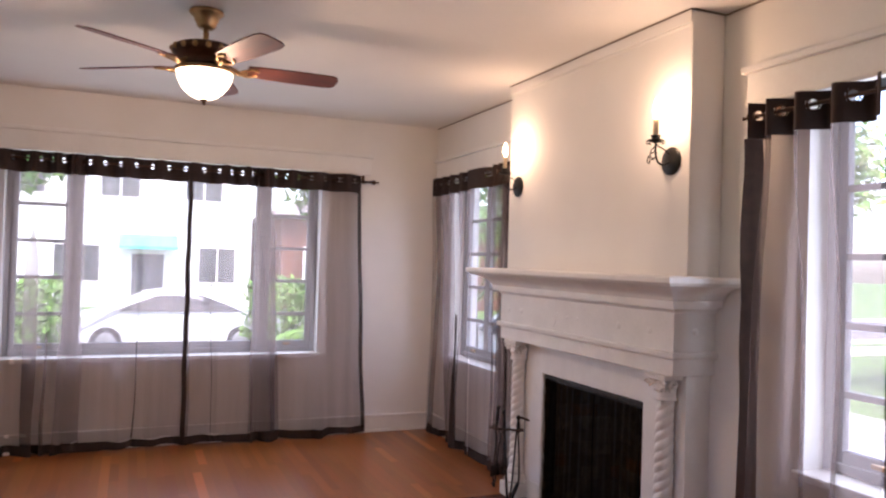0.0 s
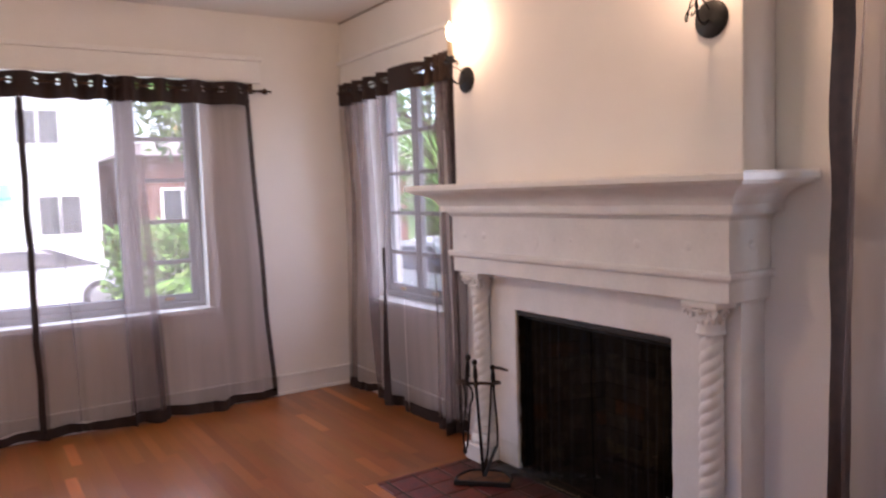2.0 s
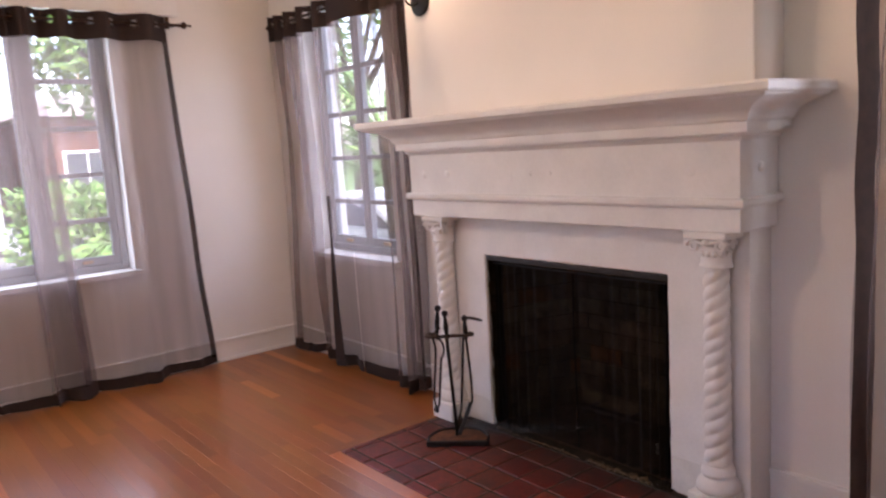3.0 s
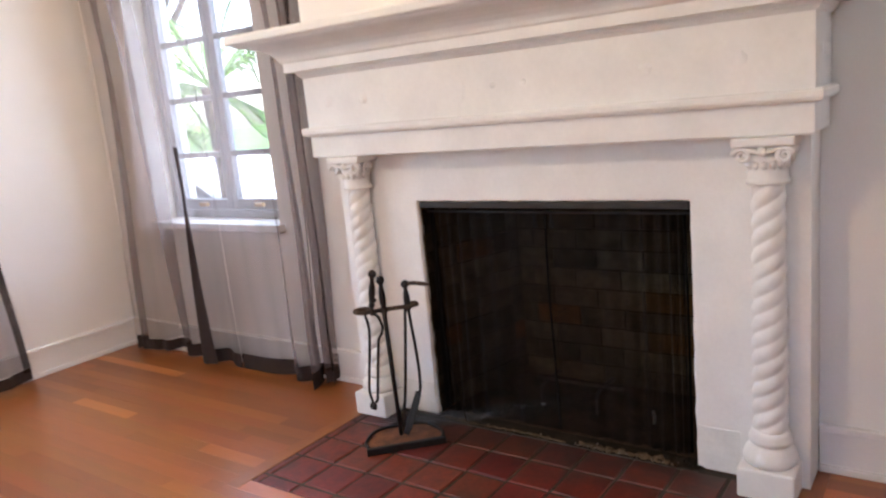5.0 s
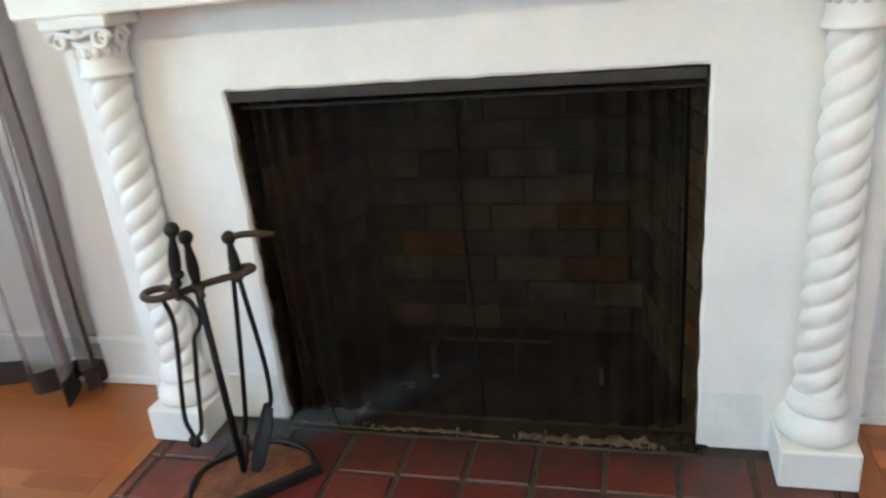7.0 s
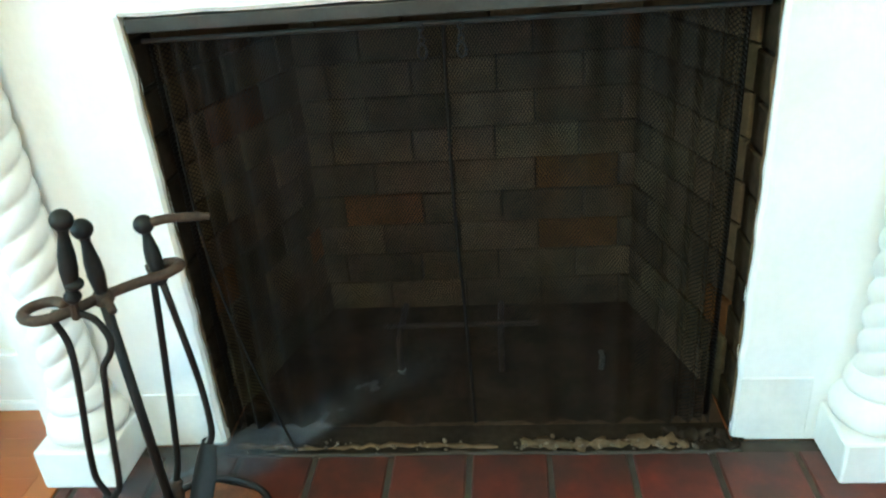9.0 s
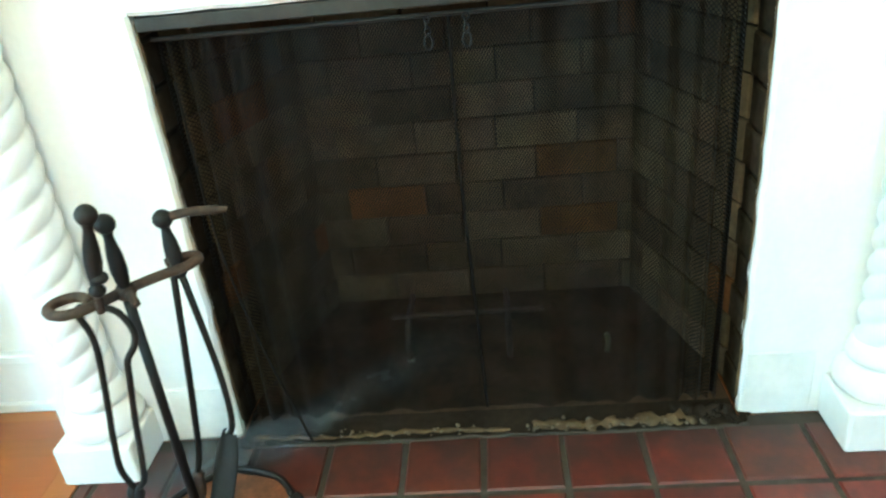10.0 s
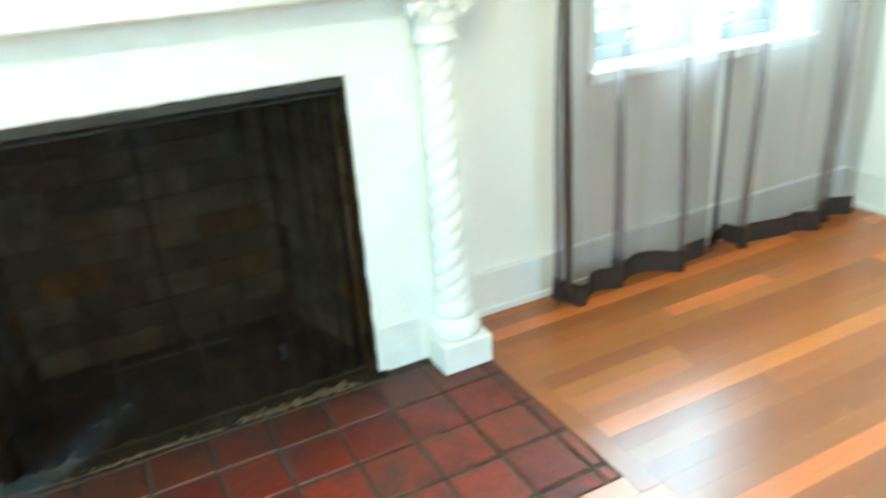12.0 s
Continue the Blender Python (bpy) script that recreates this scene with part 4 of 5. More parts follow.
part("rod", tube(bmesh.new(), [(0.050, -0.475, 0.768), (0.050, 0.475, 0.768)], 0.004, 8), STEEL, screen)


def mesh_panel(y0, y1, gather, seed):
    bm = bmesh.new()
    n, rows = 90, 8
    grid = []
    for j in range(rows + 1):
        k = j / rows
        z = 0.764 - 0.752 * k
        line = []
        for i in range(n + 1):
            s = i / n
            q = s ** gather
            y = y0 + (y1 - y0) * q
            d = 0.011 * math.sin(2 * math.pi * 9 * s + seed) * (1 - 0.7 * s) + 0.004 * math.sin(31 * s + 2 * k + seed)
            line.append(bm.verts.new((0.055 + d - 0.012 * k, y, z)))
        grid.append(line)
    for a, b in zip(grid, grid[1:]):
        for i in range(n):
            bm.faces.new((a[i], a[i + 1], b[i + 1], b[i]))
    return part("mesh_panel", bm, WIRE, screen, "fine dark wire mesh gathered at the side", smooth=True)


mesh_panel(0.468, 0.002, 1.9, 0.4)
mesh_panel(-0.446, 0.004, 1.9, 2.0)
part("end_bar", tube(bmesh.new(), [(0.062, -0.447, 0.012), (0.060, -0.449, 0.40), (0.058, -0.447, 0.765)], 0.0042, 7), BLACKWIRE, screen, "thin black end bar of the mesh", smooth=True)
part("edge_wire", tube(bmesh.new(), smooth_line([(0.05, 0.003, 0.764), (0.047, 0.005, 0.5), (0.044, -0.002, 0.25), (0.04, -0.008, 0.015)]), 0.003, 6), BLACKWIRE, screen)
part("edge_wire", tube(bmesh.new(), smooth_line([(0.05, 0.455, 0.70), (0.02, 0.44, 0.45), (-0.01, 0.40, 0.25), (-0.035, 0.33, 0.012)]), 0.0022, 6), BLACKWIRE, screen, "loose side wire that swings out")
for y in (0.036, -0.024):
    bm = tube(bmesh.new(), [(0.040, y + 0.0065 * math.cos(a), 0.728 + 0.011 * math.sin(a)) for a in [2 * math.pi * q / 14 for q in range(14)]], 0.0018, 6, closed=True)
    for k in range(3):
        tube(bm, [(0.040 + (0.004 * math.sin(a) if k % 2 else 0), y + (0.004 * math.cos(a) if k % 2 == 0 else 0.001), 0.746 + 0.009 * k + 0.006 * (math.sin(a) if k % 2 == 0 else math.cos(a))) for a in [2 * math.pi * q / 10 for q in range(10)]], 0.0015, 5, closed=True)
    part("pull_ring", bm, IRON, screen, "small chain pull with a ring", smooth=True)

# ---- fire tools ----
tools = thing("fire_tool_set", "black iron fire tool set on a rusty base plate", "fire tools", (-0.225, 0.47, 0.002), turn=-45.0)


def tp(x, y, z):
    """A place of the room in the tool set's own frame."""
    v = pose(-0.225, 0.47, 0.002, 0, 0, -45.0).inverted() @ Vector((x, y, z))
    return (v.x, v.y, v.z)


bm = bmesh.new()
outline = [(-0.125, -0.07), (0.125, -0.07), (0.13, 0.0), (0.085, 0.075), (0.04, 0.09), (-0.04, 0.09), (-0.085, 0.075), (-0.13, 0.0)]
lo, hi = [bm.verts.new((x, y, 0.0)) for x, y in outline], [bm.verts.new((x, y, 0.010)) for x, y in outline]
bm.faces.new(lo[::-1])
bm.faces.new(hi)
for k in range(8):
    bm.faces.new((lo[k], lo[(k + 1) % 8], hi[(k + 1) % 8], hi[k]))
plate = part("base_plate", bm, RUSTPLATE, tools, "rusted iron base plate")
part("front_bar", boxes((-0.137, 0.137, -0.085, -0.068, -0.001, 0.024), bevel=0.003), IRON, plate)
part("rim", tube(bmesh.new(), smooth_line([(0.128, -0.06, 0.014), (0.133, 0.0, 0.014), (0.088, 0.078, 0.014), (0.0, 0.096, 0.014), (-0.088, 0.078, 0.014), (-0.133, 0.0, 0.014), (-0.128, -0.06, 0.014)]), 0.006, 8), IRON, plate, smooth=True)


def handle(bm, low, top):
    """Turned grip with a ball end between two places."""
    a, b = Vector(low), Vector(top)
    prof = [(0.0, 0.006), (0.06, 0.011), (0.10, 0.011), (0.14, 0.007), (0.24, 0.009), (0.42, 0.0115), (0.6, 0.0105), (0.76, 0.0075), (0.84, 0.0062), (0.90, 0.0075), (0.96, 0.009)]
    tube(bm, [a.lerp(b, t) for t, _ in prof], [r for _, r in prof], 12)
    ball(bm, b, 0.0142, 1.0, 14)
    return bm


# stand: leaning pole with its own grip
bm = tube(bmesh.new(), [tp(-0.213, 0.492, 0.008), tp(-0.264, 0.463, 0.485)], 0.0075, 10)
part("pole", handle(bm, tp(-0.263, 0.463, 0.475), tp(-0.272, 0.457, 0.594)), IRON, tools, smooth=True)
# S-shaped hanger at the top of the stand
arm = [(-0.283, 0.505), (-0.272, 0.53), (-0.285, 0.552), (-0.308, 0.552), (-0.322, 0.53), (-0.312, 0.503), (-0.285, 0.48), (-0.258, 0.462), (-0.225, 0.43), (-0.203, 0.402), (-0.195, 0.388), (-0.183, 0.385), (-0.174, 0.397), (-0.180, 0.415), (-0.195, 0.43)]
part("hanger", tube(bmesh.new(), smooth_line([tp(x, y, 0.489 + (0.004 if k > 9 else 0)) for k, (x, y) in enumerate(arm)]), 0.0075, 9), RUST, tools, "rust-brown S-shaped hanger", smooth=True)
part("collar", ball(bmesh.new(), tp(-0.262, 0.464, 0.487), 0.015, 0.9), RUST, tools, smooth=True)
part("hook", tube(bmesh.new(), smooth_line([tp(-0.262, 0.464, 0.487), tp(-0.275, 0.45, 0.484), tp(-0.285, 0.441, 0.478)]), [0.008] * 6 + [0.006] * 7, 8), RUST, tools, smooth=True)
# tongs
tongs = part("tongs", handle(bmesh.new(), tp(-0.310, 0.474, 0.508), tp(-0.313, 0.452, 0.625)), IRON, tools, "hanging tongs with curled ends", smooth=True)
part("collar", ball(bmesh.new(), tp(-0.310, 0.465, 0.535), 0.0125, 0.7, 12), IRON, tongs, smooth=True)
part("pivot", tube(bmesh.new(), [tp(-0.310, 0.474, 0.510), tp(-0.300, 0.484, 0.480)], 0.006, 8), RUST, tongs)
part("arm", tube(bmesh.new(), smooth_line([tp(-0.300, 0.484, 0.486), tp(-0.298, 0.512, 0.487), tp(-0.294, 0.521, 0.472), tp(-0.29, 0.516, 0.44), tp(-0.29, 0.516, 0.405), tp(-0.289, 0.527, 0.335), tp(-0.288, 0.541, 0.255), tp(-0.288, 0.548, 0.196), tp(-0.288, 0.541, 0.165), tp(-0.288, 0.536, 0.150)]), 0.0048, 9), IRON, tongs, smooth=True)
part("arm", tube(bmesh.new(), smooth_line([tp(-0.300, 0.484, 0.488), tp(-0.292, 0.466, 0.472), tp(-0.29, 0.455, 0.442), tp(-0.29, 0.460, 0.417), tp(-0.29, 0.477, 0.392), tp(-0.289, 0.484, 0.360), tp(-0.288, 0.497, 0.290), tp(-0.288, 0.514, 0.180), tp(-0.288, 0.524, 0.160), tp(-0.288, 0.534, 0.150)]), 0.0048, 9), IRON, tongs, smooth=True)
part("jaw", ball(ball(bmesh.new(), tp(-0.288, 0.542, 0.143), 0.010, 1.4, 10), tp(-0.288, 0.533, 0.141), 0.009, 1.5, 10), IRON, tongs, smooth=True)
# shovel with a side hook on its grip
shovel = part("shovel", handle(bmesh.new(), tp(-0.198, 0.413, 0.47), tp(-0.195, 0.417, 0.563)), IRON, tools, "ash shovel with a side hook", smooth=True)
part("side_hook", tube(bmesh.new(), smooth_line([tp(-0.195, 0.417, 0.563), tp(-0.186, 0.385, 0.567), tp(-0.172, 0.339, 0.562), tp(-0.170, 0.332, 0.560)]), [0.007] * 12 + [0.005] * 7, 8), RUST, shovel, smooth=True)
part("rod", tube(bmesh.new(), smooth_line([tp(-0.198, 0.411, 0.475), tp(-0.194, 0.398, 0.30), tp(-0.192, 0.400, 0.20), tp(-0.193, 0.412, 0.165)]), 0.0052, 9), IRON, shovel, smooth=True)
bm = bmesh.new()
o, ax = Vector(tp(-0.196, 0.415, 0.178)), Vector(tp(-0.236, 0.456, 0.035)) - Vector(tp(-0.196, 0.415, 0.178))
sd = Vector(tp(-0.225 + 0.70, 0.47 + 0.71, 0.0)).normalized()
nrm = ax.cross(sd).normalized()
for th in (0.0, 0.003):
    for i in range(7):
        for j in range(5):
            k, w = i / 6, j / 2 - 1
            half = 0.034 * min(1, 0.45 + k * 2.2) * (1 if k < 0.7 else math.sqrt(max(0.08, 1 - ((k - 0.7) / 0.32) ** 2)))
            bm.verts.new(o + ax * k + sd * (w * half) + nrm * (0.014 * w * w + th - 0.004))
bm.verts.ensure_lookup_table()
for s in (0, 35):
    for i in range(6):
        for j in range(4):
            q = [bm.verts[s + i * 5 + j], bm.verts[s + i * 5 + j + 1], bm.verts[s + (i + 1) * 5 + j + 1], bm.verts[s + (i + 1) * 5 + j]]
            bm.faces.new(q)
part("blade", bm, IRON, shovel, smooth=True)
# poker
poker = part("poker", tube(bmesh.new(), smooth_line([tp(-0.205, 0.418, 0.492), tp(-0.205, 0.438, 0.33), tp(-0.204, 0.462, 0.16), tp(-0.203, 0.478, 0.10)]), 0.0052, 9), IRON, tools, "thin poker with a turned end", smooth=True)
bm = bmesh.new()
a, b = Vector(tp(-0.203, 0.477, 0.105)), Vector(tp(-0.203, 0.492, 0.018))
tube(bm, [a.lerp(b, t) for t in (0, 0.1, 0.16, 0.22, 0.4, 0.6, 0.75, 0.85, 1.0)], [0.006, 0.011, 0.008, 0.010, 0.012, 0.011, 0.007, 0.010, 0.004], 10)
part("turned_end", bm, RUST, poker, smooth=True)


# ---- wall sconces ----
def sconce(y):
    s = thing("wall_sconce", "black iron candle sconce with a lit flame bulb", "sconce", (-0.05, y, 1.975), group="sconces on the chimney breast")
    bm = bmesh.new()
    lathe(bm, [(0.066, 0.0), (0.066, 0.006), (0.058, 0.012), (0.030, 0.017), (0.012, 0.020)], 0, 0, 28)
    bmesh.ops.rotate(bm, verts=bm.verts, cent=(0, 0, 0), matrix=Matrix.Rotation(-math.pi / 2, 3, "Y"))
    part("back_plate", bm, IRON, s, smooth=True)
    part("arm", tube(bmesh.new(), smooth_line([(-0.01, 0, 0.0), (-0.05, -0.006, -0.022), (-0.09, -0.014, -0.012), (-0.112, -0.024, 0.02), (-0.115, -0.025, 0.075)]), 0.0048, 9), IRON, s, smooth=True)
    part("arm_brace", tube(bmesh.new(), smooth_line([(-0.012, 0, 0.03), (-0.05, -0.01, 0.048), (-0.09, -0.02, 0.058), (-0.113, -0.025, 0.07)]), 0.003, 7), IRON, s, smooth=True)
    pts = [(-0.118 - 0.03 * (1 - q / 22) * math.sin(q * 0.36), -0.026 + 0.026 * (1 - q / 26) * math.cos(q * 0.36) + 0.012, 0.01 - 0.03 * (1 - q / 30) * math.cos(q * 0.36)) for q in range(22)]
    part("scroll", tube(bmesh.new(), [(-0.115, -0.025, 0.06), (-0.128, -0.012, 0.04)] + pts, 0.0026, 7), IRON, s, smooth=True)
    bm = lathe(bmesh.new(), [(0.006, 0.070), (0.020, 0.076), (0.034, 0.080), (0.037, 0.086), (0.022, 0.084), (0.019, 0.096), (0.024, 0.106), (0.020, 0.108)], -0.115, -0.025, 20)
    cup = part("drip_cup", bm, IRON, s, smooth=True)
    for k in range(8):
        a = k * math.pi / 4
        o = Vector((-0.115 + 0.036 * math.cos(a), -0.025 + 0.036 * math.sin(a), 0.083))
        d = Vector((math.cos(a), math.sin(a), 0))
        part("leaf_tip", tube(bmesh.new(), smooth_line([o, o + d * 0.006 - Vector((0, 0, 0.006)), o + d * 0.002 - Vector((0, 0, 0.016)), o - d * 0.006 - Vector((0, 0, 0.012))], 3), 0.0022, 5), IRON, cup)
    part("candle_sleeve", lathe(bmesh.new(), [(0.0125, 0.107), (0.0125, 0.178), (0.009, 0.184)], -0.115, -0.025, 16), CANDLE, s, "ivory candle sleeve", smooth=True)
    bulb = part("flame_bulb", lathe(bmesh.new(), [(0.007, 0.1845), (0.012, 0.200), (0.0155, 0.214), (0.0150, 0.232), (0.010, 0.252), (0.004, 0.270), (0.0015, 0.276)], -0.115, -0.025, 16), BULB, s, "lit flame-shaped bulb", smooth=True)
    bulb.visible_shadow = False


sconce(-0.713)
sconce(0.765)

# ---- ceiling fan ----
fan = thing("ceiling_fan", "brass and bronze ceiling fan with mahogany blades and lit bowl", "ceiling fan", (-2.052, 0.27, 0))
part("canopy", lathe(bmesh.new(), [(0.076, H - 0.0005), (0.080, H - 0.012), (0.074, H - 0.022), (0.060, H - 0.032), (0.056, H - 0.050), (0.046, H - 0.068), (0.044, H - 0.078), (0.030, H - 0.090)][::-1], 0, 0, 32), BRASS, fan, "antique brass canopy", smooth=True)
part("downrod", tube(bmesh.new(), [(0, 0, H - 0.088), (0, 0, 2.492)], 0.0135, 14), BRASS, fan, smooth=True)
motor = part("motor_housing", lathe(bmesh.new(), [(0.030, 2.497), (0.070, 2.494), (0.125, 2.484), (0.150, 2.470), (0.154, 2.455), (0.150, 2.440), (0.138, 2.425), (0.120, 2.412), (0.118, 2.400), (0.126, 2.392), (0.122, 2.382), (0.105, 2.374)][::-1], 0, 0, 40), BRONZE, fan, "bronze motor housing with pierced band", smooth=True)
for k in range(16):
    a = 2 * math.pi * k / 16
    o = Vector((0.151 * math.cos(a), 0.151 * math.sin(a), 2.456))
    bm = ball(bmesh.new(), o, 0.014, 1.1, 8)
    part("boss", bm, BRASS, motor, smooth=True)
part("bowl_ring", lathe(bmesh.new(), [(0.128, 2.352), (0.140, 2.356), (0.142, 2.366), (0.132, 2.372), (0.110, 2.374)], 0, 0, 36), BRASS, fan, smooth=True)
bowl = part("glass_bowl", lathe(bmesh.new(), [(0.004, 2.224), (0.035, 2.228), (0.066, 2.242), (0.094, 2.266), (0.116, 2.298), (0.129, 2.332), (0.132, 2.354)], 0, 0, 36), BOWL, fan, "lit frosted glass bowl", smooth=True)
bowl.visible_shadow = False
part("finial", lathe(bmesh.new(), [(0.003, 2.198), (0.009, 2.204), (0.007, 2.212), (0.014, 2.218), (0.018, 2.225), (0.010, 2.229)], 0, 0, 16), BRONZE, fan, smooth=True)
blade_mesh = bracket_mesh = None
for k in range(5):
    if blade_mesh is None:
        bm = bmesh.new()
        out = [(0.20, -0.050), (0.30, -0.060), (0.45, -0.066), (0.60, -0.066), (0.64, -0.058), (0.655, -0.035), (0.658, 0.0), (0.655, 0.035), (0.64, 0.058), (0.60, 0.066), (0.45, 0.066), (0.30, 0.060), (0.20, 0.050)]
        t = -math.tan(radians(13))
        lo, hi = [bm.verts.new((x, y, y * t)) for x, y in out], [bm.verts.new((x, y, y * t + 0.006)) for x, y in out]
        bm.faces.new(lo[::-1])
        bm.faces.new(hi)
        for i in range(13):
            bm.faces.new((lo[i], lo[(i + 1) % 13], hi[(i + 1) % 13], hi[i]))
        blade_mesh = finish("blade", bm, BLADE)
        bm = tube(bmesh.new(), smooth_line([(0.10, 0.0, 0.012), (0.135, 0.0, 0.0), (0.165, 0.0, -0.014), (0.20, 0.0, -0.006)]), 0.012, 8)
        for s in (-1, 1):
            tube(bm, smooth_line([(0.16, 0.0, -0.010), (0.19, s * 0.03, -0.010 + s * 0.03 * t), (0.225, s * 0.038, -0.005 + s * 0.038 * t), (0.255, s * 0.02, -0.004 + s * 0.02 * t)]), 0.006, 7)
        bracket_mesh = finish("blade_iron", bm, BRASS, True)
    turn = pose(0, 0, 2.386, 0, 0, 72 * k + 2)
    for nm, me in (("blade", blade_mesh), ("blade_iron", bracket_mesh)):
        ob = new(nm, me)
        ob.parent = fan
        ob.matrix_local = turn

# ---- outdoors ----
GZ = -0.75
solo("ground", boxes((-150, 150, -150, 150, GZ - 0.3, GZ)), GRASS, "green lawn around the house", "lawn", "structure")
solo("road", boxes((-150, 150, 13.2, 20.5, GZ - 0.1, GZ + 0.006)), ASPHALT, "grey asphalt street in front of the house", "road", "structure")
solo("kerb_near", boxes((-150, 150, 12.95, 13.2, GZ - 0.1, GZ + 0.10), bevel=0.02), CONCRETE, "pale concrete kerb", "kerb", "structure")
solo("kerb_far", boxes((-150, 150, 20.5, 20.75, GZ - 0.1, GZ + 0.10), bevel=0.02), CONCRETE, "pale concrete kerb", "kerb", "structure")
solo("pavement", boxes((-150, 150, 10.6, 12.0, GZ - 0.1, GZ + 0.03)), CONCRETE, "pale concrete pavement", "pavement", "structure")
solo("driveway", boxes((2.6, 8.2, -12, 13.2, GZ - 0.1, GZ + 0.02)), CONCRETE, "pale concrete driveway beside the house", "driveway", "structure")


def house(name, label, x0, x1, y0, y1, zt, face, openings, roof_h=1.2, front=STUCCO):
    """face: 'y' fronts the street at y0, 'x' fronts the drive at x0."""
    h = thing(name, label, "house")
    part("wall", boxes((x0, x1, y0, y1, GZ, zt), bevel=0.02), front, h)
    bm = bmesh.new()
    o = 0.5
    base = [bm.verts.new(p) for p in ((x0 - o, y0 - o, zt), (x1 + o, y0 - o, zt), (x1 + o, y1 + o, zt), (x0 - o, y1 + o, zt))]
    my, mx = (y0 + y1) / 2, (x0 + x1) / 2
    top = [bm.verts.new(p) for p in (((x0 + 2, my, zt + roof_h), (x1 - 2, my, zt + roof_h)) if face == "y" else ((mx, y0 + 2, zt + roof_h), (mx, y1 - 2, zt + roof_h)))]
    if face == "y":
        quads = [(base[0], base[1], top[1], top[0]), (base[1], base[2], top[1]), (base[2], base[3], top[0], top[1]), (base[3], base[0], top[0])]
    else:
        quads = [(base[0], base[1], top[0]), (base[1], base[2], top[1], top[0]), (base[2], base[3], top[1]), (base[3], base[0], top[0], top[1])]
    for q in quads:
        bm.faces.new(q)
    bm.faces.new(base[::-1])
    part("roof", bm, ROOF, h)
    for kind, a, b, za, zb in openings:
        def pos(d0, d1, a=a, b=b, za=za, zb=zb):
            return (a, b, y0 - d1, y0 - d0, za, zb) if face == "y" else (x0 - d1, x0 - d0, a, b, za, zb)
        if kind == "awning":
            bm = bmesh.new()
            vs = [bm.verts.new(p) for p in ((a, y0 - 0.02, zb), (b, y0 - 0.02, zb), (b, y0 - 0.9, za + 0.12), (a, y0 - 0.9, za + 0.12), (b, y0 - 0.9, za), (a, y0 - 0.9, za))]
            bm.faces.new((vs[0], vs[1], vs[2], vs[3]))
            bm.faces.new((vs[3], vs[2], vs[4], vs[5]))
            part("awning", bm, AWNING, h, "turquoise awning")
            continue
        w = part("window" if kind == "window" else "door", boxes(pos(0.003, 0.05), bevel=0.01), TRIM, h)
        e = 0.09
        pa = pos(0.05, 0.06, a + e, b - e, za + e, zb - e)
        part("pane", boxes(pa), DARKPANE, w)
        if kind == "window":
            part("frame_bar", boxes(pos(0.06, 0.075, (a + b) / 2 - 0.03, (a + b) / 2 + 0.03, za + e, zb - e)), TRIM, w)
    return h


house("house", "white two-storey stucco house across the street", -16, 2.4, 29, 39, 6.2, "y",
      [("window", -11, -9.4, 3.6, 5.0), ("window", -7, -5.4, 3.6, 5.0), ("window", -3.6, -2.0, 3.6, 5.0), ("window", -0.4, 1.2, 3.6, 5.0),
       ("window", -10.5, -8.5, 0.2, 1.8), ("window", -5.2, -3.4, 0.2, 1.8), ("door", -2.4, -1.0, -0.7, 1.5), ("awning", -2.8, -0.6, 1.6, 2.2), ("window", 0.2, 1.8, 0.2, 1.8)])
house("house", "red-brown house with a low grey roof across the street", 3.3, 15, 27, 37, 3.1, "y",
      [("window", 4.2, 5.8, 0.2, 1.9), ("door", 6.6, 7.7, -0.7, 1.5), ("window", 8.6, 10.4, 0.2, 1.9)], front=REDBRICK)
house("house", "pale stucco neighbour house beyond the driveway", 11.5, 20, -14, 6, 2.6, "x",
      [("window", -8, -6.4, 0.2, 1.5), ("window", -3.5, -1.6, 0.2, 1.5), ("window", 1.5, 3.0, 0.2, 1.5)])


